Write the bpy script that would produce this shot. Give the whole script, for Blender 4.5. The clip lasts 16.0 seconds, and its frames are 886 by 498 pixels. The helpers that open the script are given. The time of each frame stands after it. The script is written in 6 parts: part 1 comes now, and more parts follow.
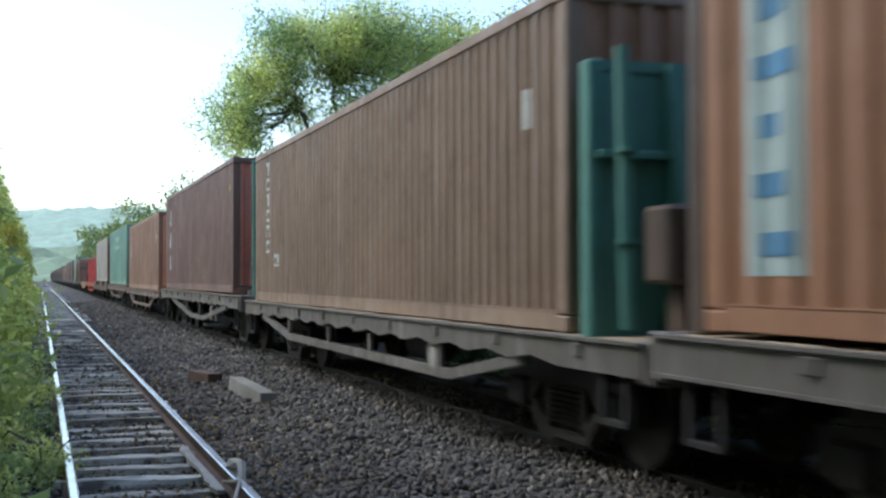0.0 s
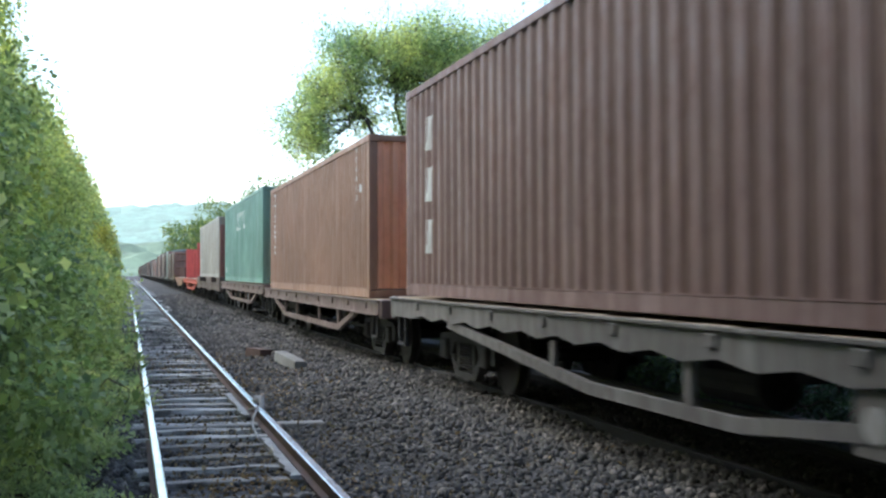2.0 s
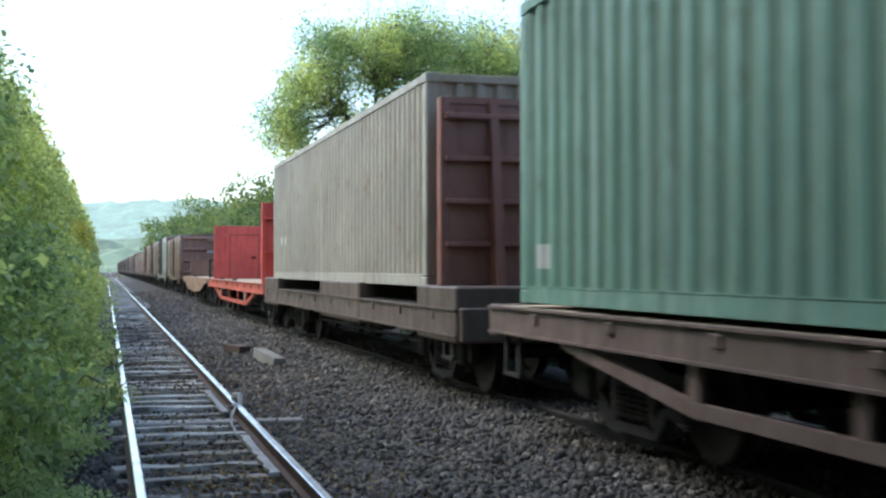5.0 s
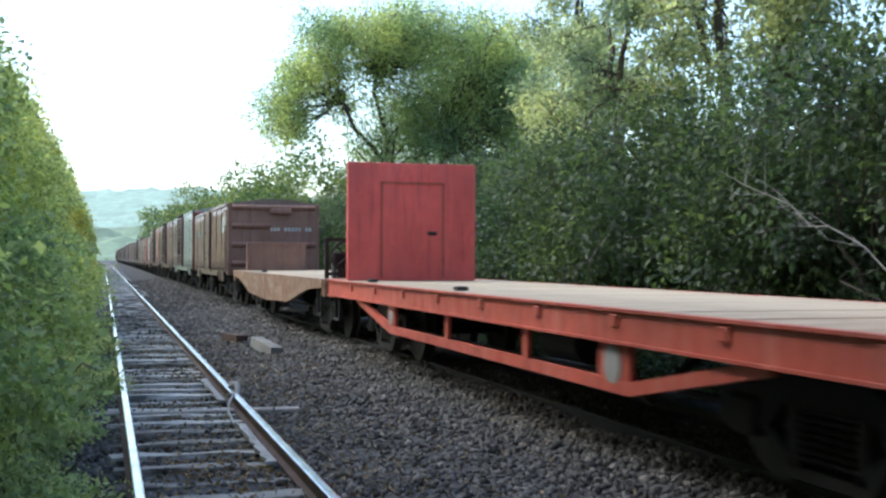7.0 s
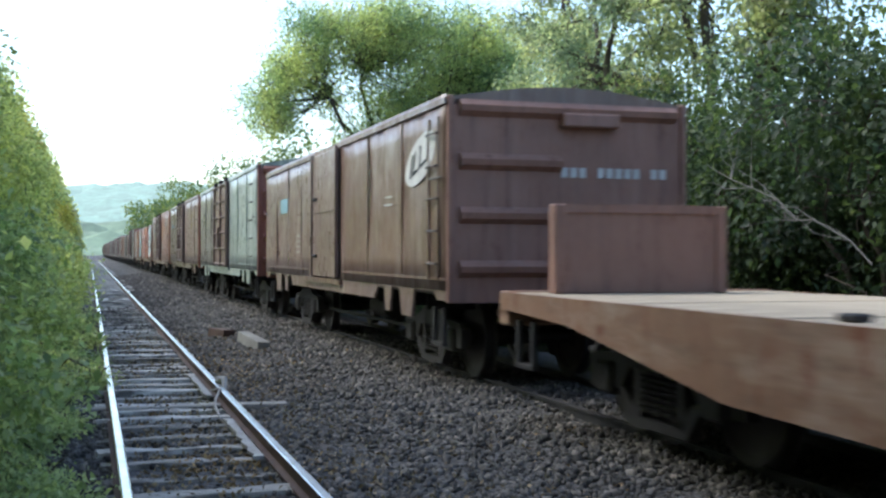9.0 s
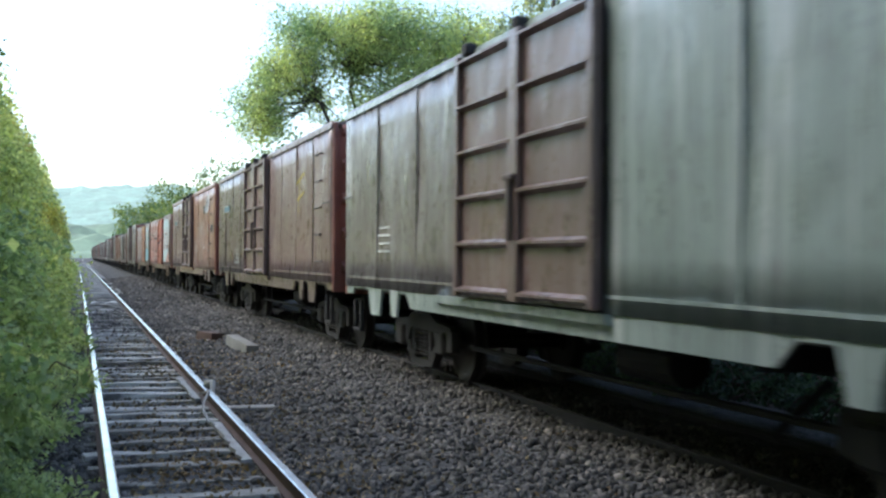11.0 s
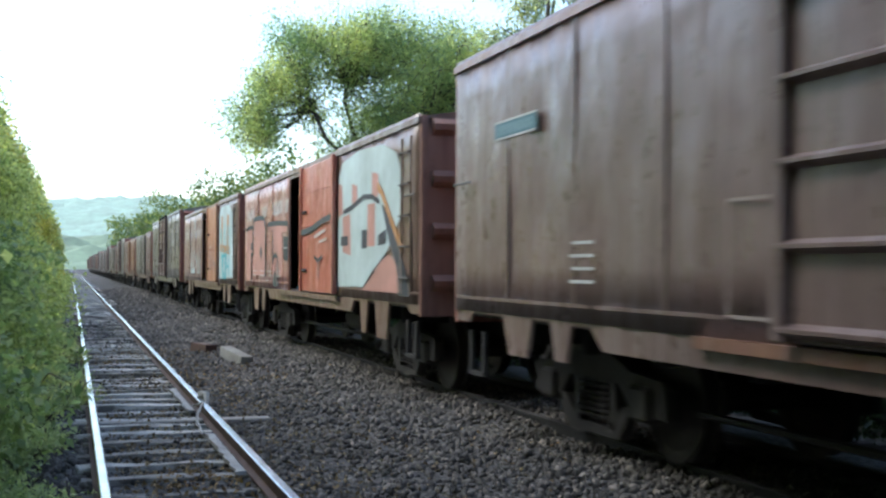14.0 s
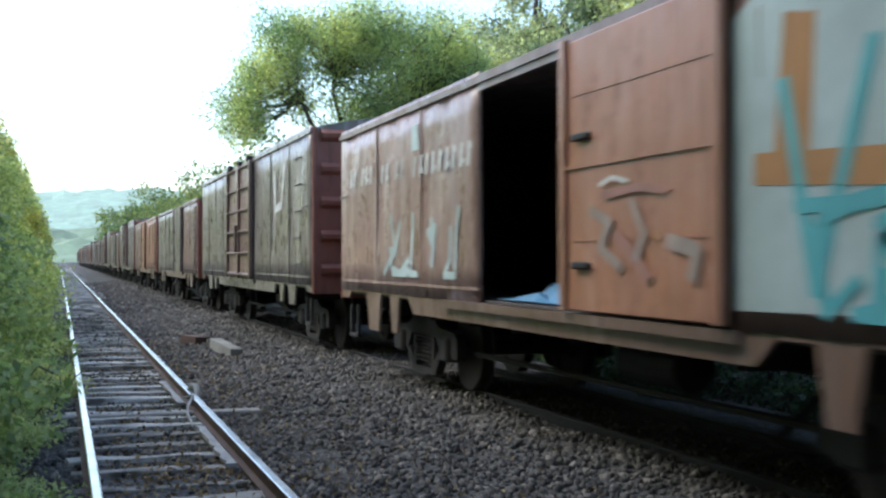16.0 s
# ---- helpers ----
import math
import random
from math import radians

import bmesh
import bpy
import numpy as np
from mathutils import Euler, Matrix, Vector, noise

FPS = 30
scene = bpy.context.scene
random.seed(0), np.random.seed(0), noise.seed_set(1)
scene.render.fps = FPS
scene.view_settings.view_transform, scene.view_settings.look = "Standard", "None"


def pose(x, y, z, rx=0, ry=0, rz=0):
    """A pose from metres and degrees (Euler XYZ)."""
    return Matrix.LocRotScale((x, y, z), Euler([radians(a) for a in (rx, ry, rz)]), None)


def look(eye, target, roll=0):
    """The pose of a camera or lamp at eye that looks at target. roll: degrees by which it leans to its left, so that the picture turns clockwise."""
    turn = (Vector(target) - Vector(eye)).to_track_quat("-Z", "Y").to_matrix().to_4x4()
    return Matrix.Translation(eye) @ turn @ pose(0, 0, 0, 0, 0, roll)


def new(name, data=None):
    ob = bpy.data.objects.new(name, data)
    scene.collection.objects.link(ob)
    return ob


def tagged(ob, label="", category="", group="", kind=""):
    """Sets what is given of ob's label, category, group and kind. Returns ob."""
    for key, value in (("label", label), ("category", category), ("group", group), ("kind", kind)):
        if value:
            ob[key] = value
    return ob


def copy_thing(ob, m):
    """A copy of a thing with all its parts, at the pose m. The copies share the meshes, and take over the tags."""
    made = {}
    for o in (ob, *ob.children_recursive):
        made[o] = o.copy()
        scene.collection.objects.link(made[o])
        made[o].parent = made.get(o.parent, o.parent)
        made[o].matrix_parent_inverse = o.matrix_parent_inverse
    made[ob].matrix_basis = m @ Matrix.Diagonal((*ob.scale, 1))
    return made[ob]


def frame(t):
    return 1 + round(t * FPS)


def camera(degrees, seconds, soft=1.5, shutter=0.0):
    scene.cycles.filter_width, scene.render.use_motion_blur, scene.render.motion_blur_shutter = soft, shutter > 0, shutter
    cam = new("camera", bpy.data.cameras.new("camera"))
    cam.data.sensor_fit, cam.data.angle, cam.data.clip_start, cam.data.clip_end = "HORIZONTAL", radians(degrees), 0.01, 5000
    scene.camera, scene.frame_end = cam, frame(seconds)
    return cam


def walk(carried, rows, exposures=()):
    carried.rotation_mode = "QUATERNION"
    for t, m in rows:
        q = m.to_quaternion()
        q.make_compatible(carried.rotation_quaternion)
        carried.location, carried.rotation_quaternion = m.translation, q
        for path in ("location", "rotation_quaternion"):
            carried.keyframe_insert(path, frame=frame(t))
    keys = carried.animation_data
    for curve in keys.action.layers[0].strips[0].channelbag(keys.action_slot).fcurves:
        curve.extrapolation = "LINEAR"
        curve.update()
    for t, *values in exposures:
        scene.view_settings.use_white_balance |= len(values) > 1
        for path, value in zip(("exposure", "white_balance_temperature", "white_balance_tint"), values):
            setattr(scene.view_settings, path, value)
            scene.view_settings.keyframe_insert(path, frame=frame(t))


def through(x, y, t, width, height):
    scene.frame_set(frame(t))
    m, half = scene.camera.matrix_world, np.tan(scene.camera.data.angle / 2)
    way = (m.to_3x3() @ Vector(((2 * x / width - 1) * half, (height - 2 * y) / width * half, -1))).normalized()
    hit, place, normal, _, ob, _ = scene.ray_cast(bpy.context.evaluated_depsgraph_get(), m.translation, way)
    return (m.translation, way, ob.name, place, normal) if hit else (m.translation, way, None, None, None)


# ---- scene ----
cam = camera(42.0, 16.0, soft=2.4, shutter=0.3)

XC = 4.65           # middle of the train's track, metres right of the camera
EYE = 1.35          # eye height above the rail tops
# seconds, metres ahead, yaw, pitch, roll
LOOKS = [
    (0, 3.9, -19.23, 1.39, 0.13),
    (0.5, 3.95, -19.73, 1.43, 0.04),
    (0.6, 3.7, -19.5, 1.43, 0.04),
    (1, 1.83, -17.45, 1.35, 0.02),
    (1.4, 0.12, -14.79, 1.15, 0.31),
    (1.5, 0, -14.79, 1.15, 0.31),
    (2, 0, -15.26, 1.13, 0.19),
    (2.5, 0, -15.57, 1.04, 0.12),
    (3, 0, -15.89, 1.02, 0.54),
    (3.5, 0, -16.13, 1.01, 0.02),
    (4, 0, -16.21, 1.01, 0),
    (6.5, 0, -16.34, 0.68, 0.03),
    (7, 0, -16.39, 0.49, -0.27),
    (7.5, 0, -16.69, 0.35, -0.24),
    (8, 0, -16.85, 0.3, -0.63),
    (8.5, 0, -16.95, 0.31, -0.5),
    (9, 0, -17.03, 0.21, -0.17),
    (9.5, 0, -17.08, 0.22, -0.25),
    (12, 0, -17.81, 0.66, -0.24),
    (12.5, 0, -17.75, 0.79, -0.12),
    (13, 0, -17.8, 0.89, -0.59),
    (13.5, 0, -17.78, 0.9, -0.26),
    (14, 0, -17.85, 0.95, -0.31),
    (14.5, 0, -18.06, 0.92, 0),
    (15, 0, -18.22, 0.76, 0.13),
    (15.5, 0, -18.29, 0.57, 0.24),
    (16, 0, -18.37, 0.49, 0.04)
]
walk(cam, [(t, pose(0, d, EYE, 90 + p, r, y)) for t, d, y, p, r in LOOKS], [(0.0, 1.22), (0.5, 1.25), (1.0, 1.5), (1.5, 1.68), (2.2, 1.58), (3.0, 1.52), (16.0, 1.52)])


def travel(t):
    """Metres that the train has rolled towards the camera by t seconds."""
    q = t / 10
    return 114.90 * q - 6.087 * q ** 2 + 3.419 * q ** 3 - 0.563 * q ** 4 - 0.9 * max(0.0, 1 - t / 0.5) ** 2


# ---- light ----
scene.view_settings.exposure = 1.5
scene.view_settings.use_white_balance = True
scene.view_settings.white_balance_temperature, scene.view_settings.white_balance_tint = 6000, 6
world = bpy.data.worlds.new("sky")
scene.world = world
world.use_nodes = True
_n = world.node_tree.nodes
_sky = _n.new("ShaderNodeTexSky")
_sky.sky_type, _sky.sun_disc = "NISHITA", False
_sky.sun_elevation, _sky.sun_rotation = radians(48), radians(-58)
_sky.air_density, _sky.dust_density, _sky.ozone_density = 1.0, 2.0, 1.0
_n["Background"].inputs["Strength"].default_value = 0.15
world.node_tree.links.new(_sky.outputs["Color"], _n["Background"].inputs["Color"])
sun = new("sun", bpy.data.lights.new("sun", "SUN"))
sun.data.energy, sun.data.angle, sun.data.color = 0.75, radians(22), (1.0, 0.97, 0.92)
sun.matrix_world = look((-45, 28, 60), (0, 0, 0))


# ---- materials ----
def mat(name, rough=0.7, metal=0.0):
    m = bpy.data.materials.new(name)
    m.use_nodes = True
    b = m.node_tree.nodes["Principled BSDF"]
    b.inputs["Roughness"].default_value, b.inputs["Metallic"].default_value = rough, metal
    return m, m.node_tree, b


def node(nt, kind, **values):
    n = nt.nodes.new(kind)
    for k, v in values.items():
        n.inputs[k.replace("_", " ")].default_value = v
    return n


def coords(nt, scale, world_space=False):
    tc = nt.nodes.new("ShaderNodeNewGeometry" if world_space else "ShaderNodeTexCoord")
    mp = nt.nodes.new("ShaderNodeMapping")
    mp.inputs["Scale"].default_value = scale
    nt.links.new(tc.outputs["Position" if world_space else "Object"], mp.inputs["Vector"])
    return mp


def noise_at(nt, vec, scale, detail=4, rough=0.6):
    n = node(nt, "ShaderNodeTexNoise", Scale=scale, Detail=detail, Roughness=rough)
    if vec:
        nt.links.new(vec.outputs["Vector"], n.inputs["Vector"])
    return n


def ramp(nt, src, stops):
    r = nt.nodes.new("ShaderNodeValToRGB")
    els = r.color_ramp.elements
    while len(els) < len(stops):
        els.new(0.5)
    for e, (p, c) in zip(els, stops):
        e.position, e.color = p, (*c, 1) if len(c) == 3 else c
    nt.links.new(src, r.inputs["Fac"])
    return r


def mix(nt, fac, a, b, blend="MIX"):
    m = nt.nodes.new("ShaderNodeMix")
    m.data_type, m.blend_type = "RGBA", blend
    for sock, v in ((m.inputs[0], fac), (m.inputs[6], a), (m.inputs[7], b)):
        if isinstance(v, (int, float)):
            sock.default_value = v
        elif isinstance(v, tuple):
            sock.default_value = (*v, 1)
        else:
            nt.links.new(v, sock)
    return m.outputs[2]


def bump(nt, bsdf, height, strength=0.3, dist=0.01):
    b = node(nt, "ShaderNodeBump", Strength=strength, Distance=dist)
    nt.links.new(height, b.inputs["Height"])
    nt.links.new(b.outputs["Normal"], bsdf.inputs["Normal"])


def shade(c, k):
    return tuple(min(1.0, v * k) for v in c)


def weathered(name, col, pale=None, rust=(0.10, 0.045, 0.025), streak=0.5, rusty=0.2, rough=0.6, dents=0.25, grooves=None, groove_mix=0.75, grain=(2.0, 3.2, 0.16)):
    """Old sheet-metal paint: faded clouds, runs down the sheet, rust and dents."""
    m, nt, b = mat(name, rough)
    pale = pale or tuple(0.6 * v + 0.14 for v in col)
    v1 = coords(nt, (0.5, 0.35, 0.5))
    cloud = noise_at(nt, v1, 1.6, 5, 0.65)
    v2 = coords(nt, grain)
    run = noise_at(nt, v2, 2.2, 4, 0.6)
    v3 = coords(nt, (1, 1, 0.6))
    spot = noise_at(nt, v3, 5.5, 6, 0.7)
    base = mix(nt, ramp(nt, cloud.outputs["Fac"], [(0.35, (0, 0, 0)), (0.7, (1, 1, 1))]).outputs["Color"], shade(col, 0.78), shade(col, 1.12))
    r1 = ramp(nt, run.outputs["Fac"], [(0.5, (0, 0, 0)), (0.72, (streak, streak, streak))])
    base = mix(nt, r1.outputs["Color"], base, pale)
    run2 = noise_at(nt, v2, 4.1, 3, 0.6)
    r2 = ramp(nt, run2.outputs["Fac"], [(0.52, (0, 0, 0)), (0.75, (0.6, 0.6, 0.6))])
    base = mix(nt, r2.outputs["Color"], base, shade(col, 0.45))
    r3 = ramp(nt, spot.outputs["Fac"], [(0.56, (0, 0, 0)), (0.78, (rusty * 2, rusty * 2, rusty * 2))])
    base = mix(nt, r3.outputs["Color"], base, rust)
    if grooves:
        # tone in the corrugation hollows: rust on cream, elsewhere rust and painted stripe shade
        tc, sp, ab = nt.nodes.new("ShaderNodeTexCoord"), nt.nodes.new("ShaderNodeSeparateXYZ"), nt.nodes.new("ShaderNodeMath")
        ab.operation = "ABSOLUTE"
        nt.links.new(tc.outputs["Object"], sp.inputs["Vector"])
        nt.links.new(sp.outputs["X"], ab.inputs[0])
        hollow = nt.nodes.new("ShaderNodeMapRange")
        for key, v in (("From Min", 1.208), ("From Max", 1.176), ("To Max", groove_mix)):
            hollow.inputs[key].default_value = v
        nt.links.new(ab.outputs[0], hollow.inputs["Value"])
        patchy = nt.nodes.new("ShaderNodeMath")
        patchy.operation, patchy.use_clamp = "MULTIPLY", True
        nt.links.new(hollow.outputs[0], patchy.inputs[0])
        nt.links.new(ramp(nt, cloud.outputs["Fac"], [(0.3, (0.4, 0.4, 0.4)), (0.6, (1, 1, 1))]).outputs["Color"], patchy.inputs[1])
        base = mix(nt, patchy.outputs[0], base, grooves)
    nt.links.new(base, b.inputs["Base Color"])
    rr = ramp(nt, spot.outputs["Fac"], [(0.4, (rough - 0.1,) * 3), (0.7, (min(1, rough + 0.25),) * 3)])
    nt.links.new(rr.outputs["Color"], b.inputs["Roughness"])
    dent = noise_at(nt, coords(nt, (1, 1, 0.5)), 1.5, 3, 0.5)
    bump(nt, b, dent.outputs["Fac"], dents, 0.12)
    if name.startswith("boxcar") and "end" not in name:
        # old gloss paint, shiny at a glancing view
        b.inputs["Specular IOR Level"].default_value = 0.55
        b.inputs["Coat Weight"].default_value, b.inputs["Coat Roughness"].default_value = 0.22, 0.3
    return m


def plain(name, col, rough=0.7, metal=0.0, vary=0.3, scale=8.0, relief=0.2, dist=0.01, world_space=False, island=False):
    m, nt, b = mat(name, rough, metal)
    v = coords(nt, (1, 1, 1), world_space)
    n1, n2 = noise_at(nt, v, scale, 5, 0.65), noise_at(nt, v, scale * 0.13, 3, 0.6)
    base = mix(nt, n1.outputs["Fac"], shade(col, 1 - vary), shade(col, 1 + vary))
    base = mix(nt, ramp(nt, n2.outputs["Fac"], [(0.35, (0, 0, 0)), (0.7, (1, 1, 1))]).outputs["Color"], base, mix(nt, 1.0, base, (0.62, 0.6, 0.58), "MULTIPLY"))
    if island:
        g = nt.nodes.new("ShaderNodeNewGeometry")
        base = mix(nt, 1.0, base, ramp(nt, g.outputs["Random Per Island"], [(0, (0.22, 0.22, 0.22)), (0.55, (0.9, 0.9, 0.88)), (0.9, (1.3, 1.28, 1.22)), (1, (2.3, 2.2, 2.1))]).outputs["Color"], "MULTIPLY")
    nt.links.new(base, b.inputs["Base Color"])
    bump(nt, b, n1.outputs["Fac"], relief, dist)
    return m


def foliage(name, cols, rough=0.55, through=0.5):
    m, nt, b = mat(name, rough)
    g = nt.nodes.new("ShaderNodeNewGeometry")
    k = len(cols) - 1
    r = ramp(nt, g.outputs["Random Per Island"], [(i / k, c) for i, c in enumerate(cols)])
    big = noise_at(nt, coords(nt, (1, 1, 1), True), 0.35, 3, 0.6)
    r2 = ramp(nt, big.outputs["Fac"], [(0.35, (0.62, 0.72, 0.75)), (0.65, (1.35, 1.2, 0.85))])
    col = mix(nt, 1.0, r.outputs["Color"], r2.outputs["Color"], "MULTIPLY")
    nt.links.new(col, b.inputs["Base Color"])
    tr = nt.nodes.new("ShaderNodeBsdfTranslucent")
    nt.links.new(mix(nt, 1.0, col, (1.42, 1.47, 0.88), "MULTIPLY"), tr.inputs["Color"])
    ms = nt.nodes.new("ShaderNodeMixShader")
    ms.inputs[0].default_value = through
    nt.links.new(b.outputs[0], ms.inputs[1])
    nt.links.new(tr.outputs[0], ms.inputs[2])
    nt.links.new(ms.outputs[0], nt.nodes["Material Output"].inputs["Surface"])
    return m


def sleeper_wood():
    """Split grey timber, each sleeper of another tone."""
    m, nt, b = mat("weathered sleeper wood", 0.85)
    grain = noise_at(nt, coords(nt, (1.2, 22, 22)), 2.0, 5, 0.65)
    stain = noise_at(nt, coords(nt, (1, 1, 1), True), 2.6, 4, 0.65)
    col = ramp(nt, grain.outputs["Fac"], [(0.3, (0.12, 0.105, 0.09)), (0.5, (0.4, 0.385, 0.36)), (0.75, (0.56, 0.55, 0.53))]).outputs["Color"]
    info = nt.nodes.new("ShaderNodeObjectInfo")
    tone = ramp(nt, info.outputs["Random"], [(0, (0.5, 0.46, 0.41)), (0.4, (1.05, 1.02, 0.97)), (1, (1.5, 1.48, 1.44))])
    col = mix(nt, 1.0, col, tone.outputs["Color"], "MULTIPLY")
    col = mix(nt, ramp(nt, stain.outputs["Fac"], [(0.5, (0, 0, 0)), (0.66, (0.8, 0.8, 0.8))]).outputs["Color"], col, (0.07, 0.06, 0.05))
    nt.links.new(col, b.inputs["Base Color"])
    bump(nt, b, grain.outputs["Fac"], 0.6, 0.02)
    return m


M = {}
M["rust_red"] = weathered("rust red paint", (0.29, 0.17, 0.115), (0.44, 0.32, 0.26), streak=0.4, grooves=(0.17, 0.083, 0.042), groove_mix=0.6)
M["brown"] = weathered("brown paint", (0.245, 0.167, 0.118), (0.4, 0.32, 0.265), streak=0.45, grooves=(0.14, 0.08, 0.042), groove_mix=0.6)
M["maroon"] = weathered("dark maroon paint", (0.165, 0.098, 0.082), (0.33, 0.25, 0.23), streak=0.45, grooves=(0.09, 0.05, 0.034), groove_mix=0.6)
# end wall red, lightened in its colour to make up for weak light
M["maroon_end"] = weathered("brick red paint", (0.46, 0.18, 0.13), (0.5, 0.3, 0.26), streak=0.2)
M["orange"] = weathered("orange brown paint", (0.33, 0.165, 0.092), (0.43, 0.27, 0.19), streak=0.3, grooves=(0.17, 0.075, 0.035), groove_mix=0.5)
# end wall orange, raised to offset the shade that the ends lie in
M["end_red"] = weathered("orange rust paint", (0.66, 0.31, 0.17), (0.66, 0.42, 0.3), streak=0.3, rusty=0.12)
M["green"] = weathered("sea green paint", (0.15, 0.29, 0.23), (0.36, 0.46, 0.415), streak=0.45, rusty=0.25, grooves=(0.12, 0.17, 0.12), groove_mix=0.5)
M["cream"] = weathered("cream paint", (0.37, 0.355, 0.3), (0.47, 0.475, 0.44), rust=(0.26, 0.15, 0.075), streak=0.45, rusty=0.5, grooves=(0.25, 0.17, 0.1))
M["red"] = weathered("worn red paint", (0.46, 0.085, 0.05), (0.48, 0.23, 0.18), streak=0.3, rusty=0.35)
M["red_wall"] = weathered("bright red paint", (0.8, 0.125, 0.1), (0.76, 0.26, 0.24), streak=0.2, rusty=0.1, dents=0.4)
M["wagon_pale"] = weathered("wagon pale grey paint", (0.12, 0.108, 0.096), (0.27, 0.265, 0.25), streak=0.5)
M["wagon_pink"] = weathered("wagon faded red paint", (0.145, 0.1, 0.084), (0.27, 0.22, 0.195), streak=0.4)
M["wagon_dark"] = weathered("wagon dark brown paint", (0.10, 0.07, 0.055), (0.2, 0.16, 0.14), streak=0.3)
M["wagon_tan"] = weathered("wagon rusty tan paint", (0.23, 0.128, 0.075), (0.42, 0.34, 0.26), rust=(0.17, 0.055, 0.025), streak=0.6, rusty=0.9, grain=(0.6, 0.4, 1.6))
M["teal"] = weathered("teal paint", (0.08, 0.23, 0.19), (0.2, 0.34, 0.3), streak=0.25, rusty=0.25)
M["box_brown"] = weathered("boxcar brown", (0.175, 0.107, 0.077), (0.33, 0.27, 0.235), streak=0.5, rough=0.4, dents=0.5)
M["box_mauve"] = weathered("boxcar faded mauve", (0.185, 0.122, 0.105), (0.38, 0.32, 0.295), streak=0.5, rough=0.36, dents=0.6)
M["box_grey"] = weathered("boxcar chalky grey", (0.155, 0.133, 0.118), (0.37, 0.355, 0.335), streak=0.9, rough=0.32, dents=0.6)
M["box_green"] = weathered("boxcar chalky green", (0.27, 0.32, 0.285), (0.58, 0.61, 0.58), streak=0.8, rough=0.36, dents=0.5)
M["box_red"] = weathered("boxcar oxide red", (0.42, 0.115, 0.07), (0.55, 0.36, 0.31), streak=0.5, rough=0.4, dents=0.6, rusty=0.35)
M["box_orange"] = weathered("boxcar orange", (0.42, 0.19, 0.11), (0.55, 0.37, 0.28), streak=0.3, rough=0.42, dents=0.5, rusty=0.35)
M["box_salmon"] = weathered("boxcar faded salmon", (0.37, 0.17, 0.13), (0.6, 0.47, 0.43), streak=1.0, rough=0.33, dents=0.6)
M["box_rose"] = weathered("boxcar chalky rose", (0.29, 0.185, 0.155), (0.5, 0.42, 0.38), streak=0.8, rough=0.34, dents=0.5)
M["box_rust"] = weathered("boxcar streaked rust brown", (0.27, 0.135, 0.085), (0.46, 0.37, 0.32), streak=0.5, rough=0.38, dents=0.6, rusty=0.3)
M["box_end"] = weathered("boxcar end red brown", (0.27, 0.108, 0.078), (0.34, 0.2, 0.165), streak=0.25)
M["box_drab"] = weathered("boxcar drab brown", (0.135, 0.095, 0.081), (0.24, 0.2, 0.185), streak=0.4, rough=0.32, dents=0.5)
M["box_end_dark"] = weathered("boxcar end dark brown", (0.29, 0.155, 0.112), (0.38, 0.24, 0.19), streak=0.35, rusty=0.3)
# under and iron also serve as shade colour on the train's rails
M["under"] = plain("grimy iron and shaded rail", (0.016, 0.015, 0.015), 0.85, 0.0, 0.4, 12)
M["iron"] = plain("worn iron and shaded rail top", (0.026, 0.023, 0.021), 0.75, 0.1, 0.35, 10)
M["tread"] = plain("wheel steel", (0.045, 0.04, 0.037), 0.6, 0.4, 0.3, 10)
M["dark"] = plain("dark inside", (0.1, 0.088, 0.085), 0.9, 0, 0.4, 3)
M["deck"] = plain("bleached deck boards", (0.5, 0.41, 0.29), 0.85, 0, 0.18, 6, 0.3)
M["white"] = plain("chalky white lettering", (0.62, 0.64, 0.62), 0.7, 0, 0.22, 7, 0.05)
M["chalk"] = plain("faint chalky spray", (0.42, 0.35, 0.3), 0.7, 0, 0.25, 6, 0.05)
M["blue"] = plain("faded blue lettering", (0.12, 0.3, 0.5), 0.7, 0, 0.25, 7, 0.05)
M["label"] = plain("blue grey label", (0.2, 0.34, 0.38), 0.6, 0, 0.2, 5, 0.05)
M["aqua"] = plain("pale turquoise paint", (0.46, 0.57, 0.56), 0.6, 0, 0.2, 5, 0.05)
M["cyan"] = plain("turquoise spray", (0.12, 0.46, 0.5), 0.7, 0, 0.2, 5, 0.05)
M["faded"] = plain("dark green grey spray", (0.055, 0.07, 0.066), 0.7, 0, 0.35, 4, 0.05)
M["pale_blue"] = plain("deep blue grey plate", (0.09, 0.2, 0.24), 0.6, 0, 0.2, 5, 0.05)
M["black"] = plain("black spray", (0.04, 0.045, 0.05), 0.7, 0, 0.25, 5, 0.05)
M["salmon"] = plain("salmon spray", (0.47, 0.25, 0.2), 0.6, 0, 0.25, 3, 0.05)
M["ochre"] = plain("ochre spray", (0.42, 0.22, 0.08), 0.7, 0, 0.25, 3, 0.05)
M["yellow"] = plain("yellow mark", (0.42, 0.34, 0.07), 0.7, 0, 0.2, 5, 0.05)
M["rail_head"] = plain("polished rail", (0.62, 0.62, 0.62), 0.22, 1.0, 0.08, 20, 0.02)
M["rail_side"] = plain("rusty rail", (0.09, 0.05, 0.035), 0.75, 0.2, 0.3, 25)
M["sleeper"] = sleeper_wood()
M["stone"] = plain("ballast stone", (0.118, 0.107, 0.098), 0.85, 0, 0.3, 9, 0.2, 0.01, True, True)
M["bark"] = plain("bark", (0.10, 0.08, 0.06), 0.9, 0, 0.35, 9, 0.6, 0.02)
M["dead"] = plain("bleached dead wood", (0.3, 0.28, 0.25), 0.8, 0, 0.2, 9, 0.3)
